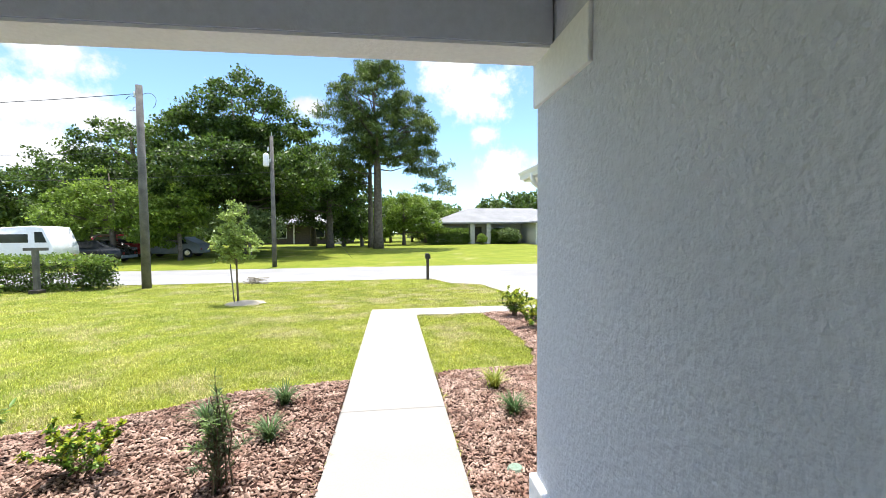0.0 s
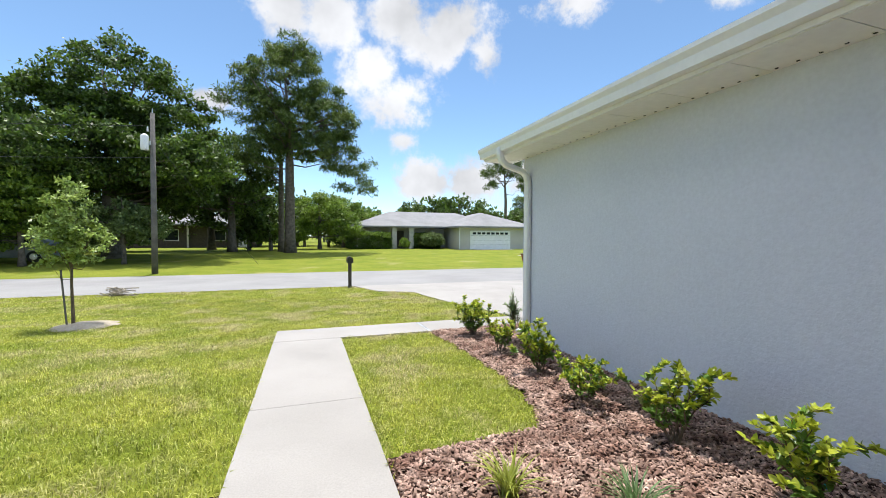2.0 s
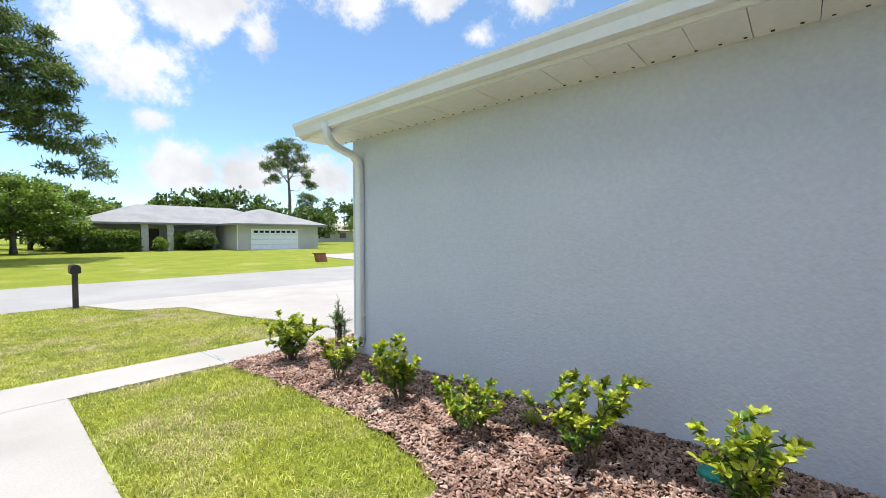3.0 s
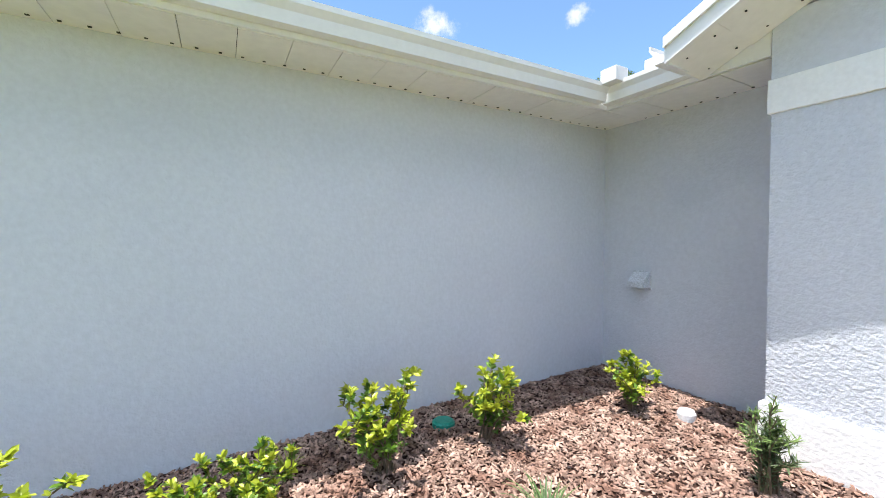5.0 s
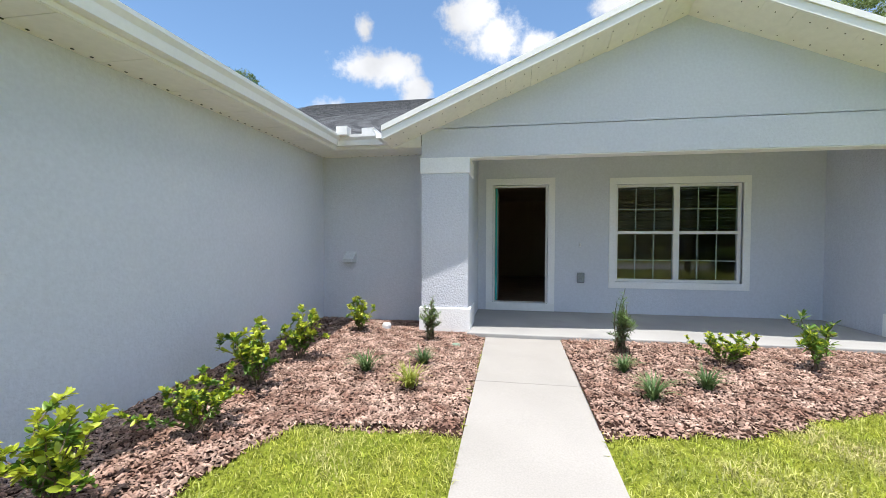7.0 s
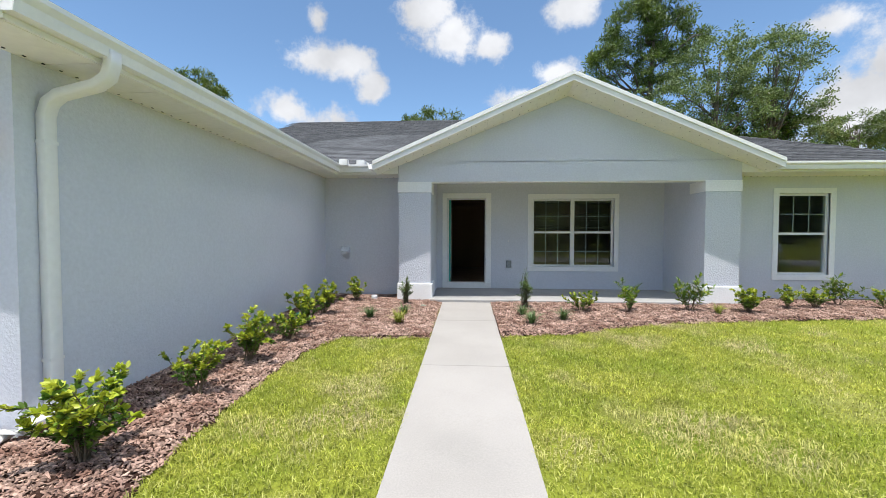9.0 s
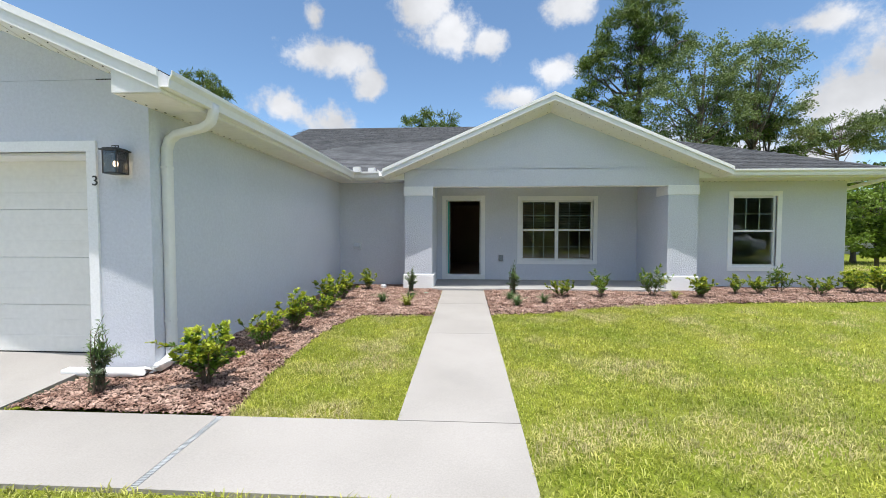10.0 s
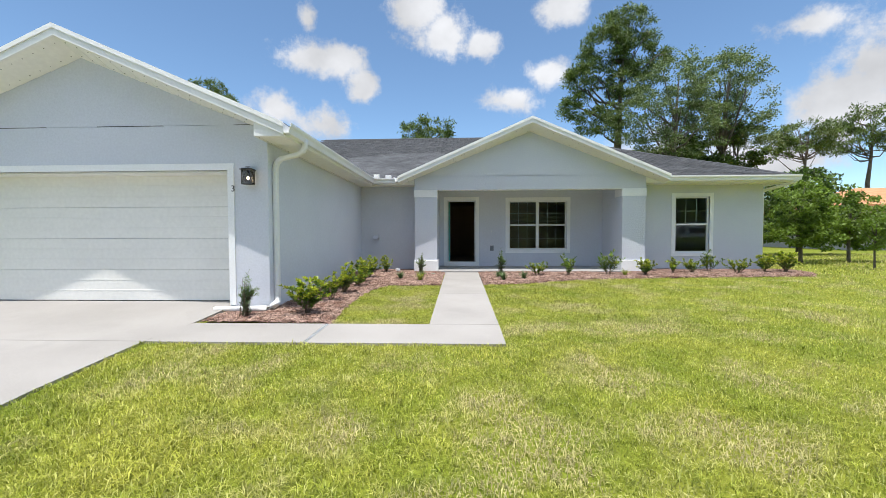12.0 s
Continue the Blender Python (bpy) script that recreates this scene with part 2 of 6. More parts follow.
TUFTLEAF = surface("strap_leaf", (0.08, 0.15, 0.05), (0.13, 0.2, 0.07), 0.45, 6, 30, 0.15, island=0.35, through_light=0.3)
PLUME = surface("plume_leaf", (0.15, 0.25, 0.06), (0.21, 0.31, 0.09), 0.45, 6, 30, 0.15, island=0.3, through_light=0.3)
YTUFT = surface("yellow_strap_leaf", (0.26, 0.30, 0.04), (0.33, 0.36, 0.07), 0.45, 6, 30, 0.15, island=0.3, through_light=0.3)
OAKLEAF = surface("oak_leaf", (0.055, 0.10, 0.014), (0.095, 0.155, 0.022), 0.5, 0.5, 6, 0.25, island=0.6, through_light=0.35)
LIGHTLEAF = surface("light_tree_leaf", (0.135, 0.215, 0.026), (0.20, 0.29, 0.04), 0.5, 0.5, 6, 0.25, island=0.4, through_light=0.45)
PALELEAF = surface("pale_tree_leaf", (0.115, 0.165, 0.05), (0.18, 0.24, 0.08), 0.5, 0.5, 6, 0.25, island=0.4, through_light=0.35)
PINELEAF = surface("pine_needle", (0.08, 0.13, 0.027), (0.135, 0.185, 0.04), 0.55, 0.6, 6, 0.25, island=0.55, through_light=0.3)
BARK = surface("grey_bark", (0.10, 0.085, 0.07), (0.17, 0.145, 0.12), 0.95, 5, 30, 0.3, bump=0.8, bump_scale=25, bump_dist=0.03, spec=0.1)
SAPLEAF = surface("sapling_leaf", (0.24, 0.33, 0.075), (0.33, 0.42, 0.11), 0.45, 4, 20, 0.2, island=0.4, through_light=0.35)
DRYSOIL = surface("dry_soil", (0.42, 0.37, 0.29), (0.34, 0.29, 0.22), 0.95, 6, 40, 0.25, bump=0.5, bump_scale=30, bump_dist=0.02, spec=0.1)
TWIG = surface("brown_twig", (0.11, 0.08, 0.05), (0.16, 0.12, 0.08), 0.9, 20, 60, 0.2)
POLEWOOD = surface("weathered_pole_wood", (0.105, 0.10, 0.095), (0.165, 0.155, 0.145), 0.9, 3, 50, 0.25, bump=0.5, bump_scale=40, bump_dist=0.01, spec=0.15)
BLACK = surface("black_metal", (0.018, 0.018, 0.02), (0.028, 0.028, 0.03), 0.45, 3, 40, 0.1)
BROWNW = surface("dark_post_wood", (0.05, 0.04, 0.035), (0.08, 0.065, 0.055), 0.8, 5, 50, 0.2)
INSIDE = surface("interior_wall_paint", (0.52, 0.40, 0.28), (0.55, 0.43, 0.31), 0.85, 1, 20, 0.03)
INFLOOR = surface("interior_floor", (0.34, 0.25, 0.18), (0.42, 0.31, 0.23), 0.5, 2, 20, 0.15)
TEAL = surface("teal_edge_film", (0.02, 0.36, 0.33), (0.03, 0.42, 0.39), 0.4, 3, 30, 0.05)
DOORM = surface("door_paint", (0.35, 0.35, 0.35), (0.38, 0.38, 0.38), 0.5)
SMOKED = glass("lantern_glass", (0.42, 0.42, 0.40))
GLASS = glass("window_glass", (0.80, 0.88, 0.85))
BLIND = surface("blind_slat", (0.30, 0.29, 0.27), (0.34, 0.33, 0.30), 0.6)
GREYPL = surface("grey_plastic", (0.20, 0.22, 0.24), (0.24, 0.26, 0.28), 0.5)
WHITEPL = surface("white_plastic", (0.75, 0.76, 0.78), (0.7, 0.71, 0.73), 0.4)
GREYWHITE = surface("painted_plastic", (0.60, 0.63, 0.68), (0.57, 0.60, 0.65), 0.45)
GREENPL = surface("green_plastic", (0.01, 0.22, 0.16), (0.015, 0.26, 0.19), 0.5)
FADEDPL = surface("faded_green_plastic", (0.16, 0.26, 0.19), (0.24, 0.30, 0.23), 0.7, 12, 60, 0.3)
FARROOF = surface("pale_grey_shingle", (0.20, 0.20, 0.205), (0.25, 0.25, 0.255), 0.95, 0.6, 10, 0.15, bump=0.3, bump_scale=12, bump_dist=0.02)
FARWALL = surface("pale_house_wall", (0.46, 0.44, 0.41), (0.52, 0.50, 0.47), 0.9, 0.6, 15, 0.08)
FARSTONE = surface("pale_block_post", (0.55, 0.53, 0.49), (0.42, 0.40, 0.37), 0.9, 4, 15, 0.2)
DARKGLASS = surface("dark_tinted_glass", (0.012, 0.016, 0.022), (0.02, 0.025, 0.032), 0.08, 2, 10, 0.05)
CARWHITE = surface("white_car_paint", (0.78, 0.79, 0.80), (0.75, 0.76, 0.78), 0.25, 1, 10, 0.02)
CARBLACK = surface("black_car_paint", (0.02, 0.022, 0.025), (0.03, 0.032, 0.035), 0.25, 1, 10, 0.02)
CARRED = surface("red_car_paint", (0.26, 0.02, 0.02), (0.3, 0.03, 0.03), 0.3, 1, 10, 0.02)
RUBBER = surface("tyre_rubber", (0.02, 0.02, 0.02), (0.03, 0.03, 0.03), 0.85)
CHROME = surface("bright_metal", (0.6, 0.6, 0.6), (0.65, 0.65, 0.65), 0.3, metal=1.0)
GALV = surface("galvanised_metal", (0.42, 0.44, 0.46), (0.5, 0.52, 0.54), 0.5, 4, 30, 0.1, metal=0.3)
TERRA = surface("orange_roof", (0.50, 0.20, 0.09), (0.58, 0.27, 0.13), 0.85, 2, 15, 0.15)
FADEDRED = surface("faded_red_brick", (0.30, 0.10, 0.07), (0.36, 0.14, 0.10), 0.9, 3, 15, 0.2)
STICK = surface("dry_branch", (0.22, 0.19, 0.15), (0.32, 0.28, 0.22), 0.95, 6, 30, 0.25)


# ---------- helpers ----------
GY = [-400, -60, -50, -36, -30, -22, -21, -15, -11, -9.5, -7, -6, 0, 5, 300]
GZ = [0.5, 0.1, 0.05, 0.0, -0.25, -0.45, -0.45, -0.43, -0.38, -0.33, -0.18, -0.16, -0.03, -0.01, 0.2]


def ground(y):
    return float(sum(np.interp(y + d, GY, GZ) for d in (-0.6, -0.3, 0, 0.3, 0.6)) / 5)


def mesh(name, bm, smooth=False):
    bmesh.ops.recalc_face_normals(bm, faces=bm.faces)
    me = bpy.data.meshes.new(name)
    bm.to_mesh(me)
    bm.free()
    if smooth:
        me.polygons.foreach_set("use_smooth", [True] * len(me.polygons))
    return me


def part(name, bm, material, parent=None, label="", smooth=False):
    """One mesh object, under a thing or a part where parent is given."""
    ob = new(name, mesh(name, bm, smooth))
    ob.data.materials.append(material)
    if parent is not None:
        ob.parent = parent
    if label:
        ob["label"] = label
    return ob


def thing(name, label, category, group="", at=(0, 0, 0), turn=0, kind=""):
    ob = new(name)
    ob.matrix_world = pose(*at, 0, 0, turn)
    ob.empty_display_size = 0.1
    return tagged(ob, label, category, group, kind)


def setting(name, bm, material, label, category, smooth=False):
    return tagged(part(name, bm, material, None, "", smooth), label, category, "", "structure")


def box(bm, x0, x1, y0, y1, z0, z1, bevel=0.0):
    lot = bmesh.ops.create_cube(bm, size=1)["verts"]
    for v in lot:
        v.co = Vector(((x0 + x1) / 2 + v.co.x * (x1 - x0), (y0 + y1) / 2 + v.co.y * (y1 - y0), (z0 + z1) / 2 + v.co.z * (z1 - z0)))
    if bevel:
        edges = {e for v in lot for e in v.link_edges}
        bmesh.ops.bevel(bm, geom=list(edges), offset=bevel, segments=2, affect="EDGES", profile=0.5)
    return bm


def boxed(x0, x1, y0, y1, z0, z1, bevel=0.0):
    return box(bmesh.new(), x0, x1, y0, y1, z0, z1, bevel)


def tube(bm, path, radii, sides=8):
    """A tapered round bar along a path of points."""
    path = [Vector(p) for p in path]
    if isinstance(radii, (int, float)):
        radii = [radii] * len(path)
    rings = []
    for i, p in enumerate(path):
        d = (path[min(i + 1, len(path) - 1)] - path[max(i - 1, 0)]).normalized()
        a = d.orthogonal().normalized() if abs(d.z) > 0.95 else d.cross(Vector((0, 0, 1))).normalized()
        b = d.cross(a)
        rings.append([bm.verts.new(p + (a * math.cos(k * math.tau / sides) + b * math.sin(k * math.tau / sides)) * radii[i]) for k in range(sides)])
    for r, s in zip(rings, rings[1:]):
        for k in range(sides):
            bm.faces.new((r[k], r[(k + 1) % sides], s[(k + 1) % sides], s[k]))
    bm.faces.new(rings[0])
    bm.faces.new(rings[-1][::-1])
    return bm


def prism(bm, outline, lift):
    """A solid from an outline of points and an offset by which it is extruded."""
    lift = Vector(lift)
    a = [bm.verts.new(p) for p in outline]
    b = [bm.verts.new(Vector(p) + lift) for p in outline]
    bm.faces.new(a[::-1])
    bm.faces.new(b)
    n = len(a)
    for i in range(n):
        bm.faces.new((a[i], a[(i + 1) % n], b[(i + 1) % n], b[i]))
    return bm


def raw(name, verts, faces, material, smooth=False):
    """One mesh object from number arrays: verts (n, 3), faces (m, k)."""
    me = bpy.data.meshes.new(name)
    verts, faces = np.asarray(verts, np.float32), np.asarray(faces, np.int32)
    k = faces.shape[1]
    me.vertices.add(len(verts))
    me.vertices.foreach_set("co", verts.ravel())
    me.loops.add(faces.size)
    me.loops.foreach_set("vertex_index", faces.ravel())
    me.polygons.add(len(faces))
    me.polygons.foreach_set("loop_start", np.arange(0, faces.size, k, dtype=np.int32))
    me.update(calc_edges=True)
    if smooth:
        me.polygons.foreach_set("use_smooth", [True] * len(faces))
    me.materials.append(material)
    return new(name, me)


def leaves(points, size, aspect, rng, lean=None, droop=0.0):
    """Arrays of leaf shapes (pointed, folded along the middle) at the points."""
    n = len(points)
    d = rng.normal(size=(n, 3))
    if lean is not None:
        d = d * 0.6 + lean
    d[:, 2] -= droop
    d /= np.linalg.norm(d, axis=1, keepdims=True)
    s = np.cross(d, rng.normal(size=(n, 3)) + np.array([0, 0, 1.3]))
    s /= np.linalg.norm(s, axis=1, keepdims=True) + 1e-9
    up = np.cross(d, s)
    ln = size * rng.uniform(0.7, 1.3, (n, 1))
    w = ln * aspect / 2
    base, tip = points, points + d * ln
    mid = points + d * ln * 0.5
    v = np.stack([base, mid + s * w + up * w * 0.35, tip, mid - s * w + up * w * 0.35], 1).reshape(-1, 3)
    f = np.arange(n)[:, None] * 4 + np.array([[0, 1, 2, 3]])
    return v, f


def strip(bm, ys, left, right, lift=0.0, depth=0.12, zs=None):
    """A slab that follows the ground along y, with its sides."""
    rows = []
    for i, y in enumerate(ys):
        z = (zs[i] if zs else ground(y)) + lift
        xl, xr = left(y) if callable(left) else left, right(y) if callable(right) else right
        rows.append([bm.verts.new(p) for p in ((xl, y, z), (xr, y, z), (xr, y, z - depth), (xl, y, z - depth))])
    for a, b in zip(rows, rows[1:]):
        for k in range(4):
            bm.faces.new((a[k], a[(k + 1) % 4], b[(k + 1) % 4], b[k]))
    bm.faces.new(rows[0])
    bm.faces.new(rows[-1][::-1])
    return bm


# ---------- ground, road, pavements ----------
gx = sorted({*[float(v) for v in range(-40, 41)], *[-400, -300, -200, -140, -100, -80, -60, -50, 50, 60, 80, 100, 140, 200, 300, 400]})
gy = sorted({*[v / 2 for v in range(-70, 30)], *[float(v) for v in range(-60, -35)], *[-400, -300, -200, -140, -100, -80, -70, 16, 18, 20, 25, 30, 40, 60, 100, 160, 240, 300]})
gv = [(x, y, ground(y) - 0.03 - (0.25 if -8.6 < x < 9.5 and 0.8 < y < 12 else 0)) for y in gy for x in gx]
nx = len(gx)
gf = [(j * nx + i, j * nx + i + 1, (j + 1) * nx + i + 1, (j + 1) * nx + i) for j in range(len(gy) - 1) for i in range(nx - 1)]
tagged(raw("ground", gv, gf, SOIL, True), "sunlit yellow-green lawn ground sloping gently to the road", "lawn", "", "structure")

bm = bmesh.new()
for a, b in zip(gx, gx[1:]):
    vs = [bm.verts.new((x, y, ground(y) + 0.012 - 0.02 * (abs(y + 18.3) > 3))) for x, y in ((a, -21.6), (b, -21.6), (b, -18.3), (a, -18.3), (a, -15.0), (b, -15.0))]
    bm.faces.new((vs[0], vs[1], vs[2], vs[3]))
    bm.faces.new((vs[3], vs[2], vs[5], vs[4]))
bmesh.ops.remove_doubles(bm, verts=bm.verts, dist=0.001)
setting("road", bm, ASPHALT, "pale worn asphalt road with no markings", "road")

WX0, WX1 = 0.215, 1.165
walkway = thing("walkway", "pale concrete front walk with tooled joints", "walkway", kind="structure")
cuts = [-0.16, -1.72, -3.83, -6.363]
for a, b in zip(cuts, cuts[1:]):
    ys = list(np.linspace(a - 0.003, b + 0.003, 8))
    part("slab", strip(bmesh.new(), ys, WX0, WX1), CONCRETE, walkway)
part("slab", strip(bmesh.new(), list(np.linspace(-6.37, -7.24, 4)), -1.17, WX1), CONCRETE, walkway)
part("slab", strip(bmesh.new(), list(np.linspace(-6.37, -7.24, 4)), -3.13, -1.22), CONCRETE, walkway)
part("joint_fill", strip(bmesh.new(), list(np.linspace(-0.17, -7.23, 12)), WX0 + 0.01, WX1 - 0.01, -0.005), JOINT, walkway)
grate = part("drain_grate", strip(bmesh.new(), list(np.linspace(-6.36, -7.25, 4)), -1.22, -1.17, -0.008), JOINT, walkway, "grey slotted channel drain")
for k in range(58):
    y = -6.385 - k * 0.0147
    part("grate_bar", boxed(-1.216, -1.174, y - 0.0045, y + 0.0045, ground(y) - 0.008, ground(y) + 0.001), GALV, grate)


def drive_right(y):
    return float(np.interp(-y, [5.0, 7.3, 8.7, 12.7, 13.1, 15.0], [-3.06, -3.13, -3.05, -2.5, -1.5, -0.9]))


def drive_left(y):
    return float(np.interp(-y, [5.0, 12.5, 13.3, 15.0], [-8.05, -7.9, -8.3, -9.2]))


driveway = thing("driveway", "pale concrete driveway flaring towards the road", "driveway", kind="structure")
for a, b in ((-5.17, -7.24), (-7.25, -9.9), (-9.91, -12.6), (-12.61, -14.99)):
    ys = list(np.linspace(a, b, 7))
    zs = [float(np.interp(-y, [5.1, 6.4, 7.2], [-0.05, ground(-6.4), ground(-7.2)])) if y > -7.2 else ground(y) + 0.004 for y in ys]
    part("slab", strip(bmesh.new(), ys, drive_left, drive_right, 0, 0.14, zs), CONCRETE, driveway)

setting("porch_floor", boxed(-0.04, 5.30, -0.16, 1.66, -0.16, 0.015, 0.012), PORCHC, "smooth grey concrete porch slab", "porch floor")

# ---------- the house: walls ----------
WT = 0.2
GX, GF = -2.41, -5.53      # garage side wall (faces +x) and front wall (faces -y)
PB, MB, RB = 1.655, 0.66, 0.55   # back wall of the porch, right front wall, recess wall
HX, LX, HY = 9.71, -8.45, 12.0
TOP = 2.60


def wall(name, bm, label="grey-blue textured stucco wall with no trim", material=STUCCO):
    return setting(name, bm, material, label, "wall")


def wall_with_openings(x0, x1, y, z0, z1, holes, thick=WT):
    """A wall that faces -y, with rectangular openings (x0, x1, z0, z1) through it."""
    bm = bmesh.new()
    xs = sorted({x0, x1, *[h[0] for h in holes], *[h[1] for h in holes]})
    for a, b in zip(xs, xs[1:]):
        spans = sorted((h[2], h[3]) for h in holes if h[0] <= a and b <= h[1])
        low = z0
        for lo, hi in spans:
            if lo > low:
                box(bm, a, b, y, y + thick, low, lo)
            low = hi
        if low < z1:
            box(bm, a, b, y, y + thick, low, z1)
    bmesh.ops.remove_doubles(bm, verts=bm.verts, dist=0.0005)
    return bm


D0, D1, DZ0, DZ1 = 0.215, 1.155, 0.05, 2.19       # door opening
W0, W1, WZ0, WZ1 = 2.255, 4.165, 0.55, 2.17       # porch window opening
V0, V1, VZ0, VZ1 = 7.14, 8.15, 0.49, 2.18         # right window opening
wall("wall_porch_back", wall_with_openings(-0.04, 5.31, PB, -0.1, 2.76, [(D0, D1, DZ0, DZ1), (W0, W1, WZ0, WZ1)]))
wall("wall_porch_left", boxed(-0.69, -0.04, 0.0, PB + WT, -0.1, 2.754), material=ROUGH_STUCCO)
wall("wall_porch_right", boxed(5.31, 5.965, 0.0, PB + WT, -0.1, 2.754), material=ROUGH_STUCCO)
wall("wall_front_right", wall_with_openings(5.97, HX, MB, -0.2, TOP, [(V0, V1, VZ0, VZ1)]))
wall("wall_recess", boxed(GX, -0.695, RB, RB + WT, -0.2, TOP))
wall("wall_garage_side", boxed(GX - WT, GX, GF + WT, RB + WT, -0.3, TOP))
wall("wall_right_end", boxed(HX - WT, HX - 0.003, MB + WT, HY, -0.3, TOP))
wall("wall_left_end", boxed(LX, LX + WT, GF + WT, HY, -0.3, TOP))
wall("wall_back", boxed(LX + WT, HX - WT, HY - WT, HY, -0.3, TOP))
G0, G1, GZ1 = -7.93, -3.06, 2.10                   # garage opening
bm = wall_with_openings(LX, GX, GF, -0.3, 2.81, [(G0, G1, -0.3, GZ1)])
wall("wall_garage_front", bm)
bm = bmesh.new()
prism(bm, [(LX, GF + 0.004, 2.815), (GX, GF + 0.004, 2.815), (-5.43, GF + 0.004, 4.10)], (0, WT, 0))
wall("gable_garage", bm, "grey-blue stucco gable over the garage door")

# crack lines along the garage lintel
bm = bmesh.new()
for a, b in ((-7.1, -6.05), (-5.2, -4.1), (-2.95, -2.42)):
    box(bm, a, b, GF - 0.002, GF + 0.01, 2.808, 2.818)
setting("lintel_joint", bm, DOT, "thin dark joint above the garage lintel", "joint")

# ---------- porch columns, beam, gable ----------
for name, a, b in (("column_left", -0.69, -0.04), ("column_right", 5.31, 5.965)):
    col = thing(name, "square grey stucco porch column with white cap and base bands", "column", "porch columns", kind="structure")
    part("cap_band", boxed(a - 0.018, b + 0.018, -0.018, 0.55, 2.155, 2.368, 0.006), WHITE, col, "white stucco cap band")
    part("base_band", boxed(a - 0.03, b + 0.035, -0.03, 0.60, -0.12, 0.31, 0.012), WHITE, col, "white stucco base band")
bm = bmesh.new()
box(bm, -0.03, 5.30, 0.0, 0.21, 2.37, 2.755)
box(bm, -0.692, 5.967, -0.006, 0.0, 2.37, 2.755)
setting("porch_beam", bm, STUCCO, "grey stucco beam over the porch opening", "beam")
setting("beam_underside", boxed(-0.03, 5.30, 0.004, 0.2, 2.355, 2.369), WHITE, "pale underside of the porch beam", "beam")
RX, RZ, RS = 2.66, 4.34, 0.432        # porch ridge, its height at the top of the roof, slope
bm = bmesh.new()
prism(bm, [(-0.685, -0.002, 2.765), (5.96, -0.002, 2.765), (5.96, -0.002, RZ - 0.16 - RS * 3.3), (RX, -0.002, RZ - 0.16), (-0.685, -0.002, RZ - 0.16 - RS * 3.345)], (0, 0.2, 0))
setting("gable_porch", bm, STUCCO, "grey stucco gable over the porch", "gable")
bm = bmesh.new()
box(bm, -0.68, 5.955, 0.006, 0.19, 2.7555, 2.7645)
setting("beam_joint", bm, DOT, "thin dark joint between beam and gable", "joint")
setting("porch_ceiling", boxed(-0.04, 5.31, 0.21, PB, 2.71, 2.75), PAINT, "smooth pale porch ceiling", "ceiling")

# ---------- roofs ----------
EAVE, SLOPE, OV = 2.715, 0.425, 0.46
GRX, GRZ = -5.43, 4.23                 # garage ridge
ME, MR = 0.01, 6.2                     # main eave and ridge, along y
MRZ = EAVE + SLOPE * (MR - ME)


def slab_roof(name, corners, label, thick=0.07):
    """A roof slope with thickness, from its corners, top side."""
    bm = bmesh.new()
    prism(bm, [Vector(c) - Vector((0, 0, thick)) for c in corners], (0, 0, thick))
    return setting(name, bm, SHINGLE, label, "roof")


ROOFLABEL = "charcoal grey asphalt shingle roof slope"
hip_r, hip_l = HX + 0.5, LX - 0.45
run = MR - ME
slopes = []
slopes.append(slab_roof("roof_main_front", [(hip_l, ME, EAVE), (hip_r, ME, EAVE), (hip_r - run, MR, MRZ), (hip_l + run, MR, MRZ)], ROOFLABEL))
slab_roof("roof_main_back", [(hip_r, 2 * MR - ME, EAVE), (hip_l, 2 * MR - ME, EAVE), (hip_l + run, MR, MRZ), (hip_r - run, MR, MRZ)], ROOFLABEL)
slab_roof("roof_main_right", [(hip_r, ME, EAVE), (hip_r, 2 * MR - ME, EAVE), (hip_r - run, MR, MRZ)], ROOFLABEL)
slab_roof("roof_main_left", [(hip_l, 2 * MR - ME, EAVE), (hip_l, ME, EAVE), (hip_l + run, MR, MRZ)], ROOFLABEL)
PE = RX + 3.78                          # right eave of the porch roof
PZ = RZ - RS * 3.78
pb = ME + (RZ - EAVE) / SLOPE          # where the porch ridge meets the main slope
pe = ME + max(0.0, (PZ - EAVE) / SLOPE)
slab_roof("roof_porch_right", [(PE, -0.42, PZ), (PE, pe + 0.3, PZ), (RX, pb + 0.3, RZ), (RX, -0.42, RZ)], ROOFLABEL)
slab_roof("roof_porch_left", [(2 * RX - PE, pe + 0.3, PZ), (2 * RX - PE, -0.42, PZ), (RX, -0.42, RZ), (RX, pb + 0.3, RZ)], ROOFLABEL)
GE = GX + 0.46                          # garage eave
GS = (GRZ - EAVE) / (GE - GRX)
gb = ME + (GRZ - EAVE) / SLOPE
slab_roof("roof_garage_right", [(GE, GF - 0.42, EAVE), (GE, ME + 0.3, EAVE), (GRX, gb + 0.3, GRZ), (GRX, GF - 0.42, GRZ)], ROOFLABEL)
slab_roof("roof_garage_left", [(2 * GRX - GE, ME + 0.3, EAVE), (2 * GRX - GE, GF - 0.42, EAVE), (GRX, GF - 0.42, GRZ), (GRX, gb + 0.3, GRZ)], ROOFLABEL)


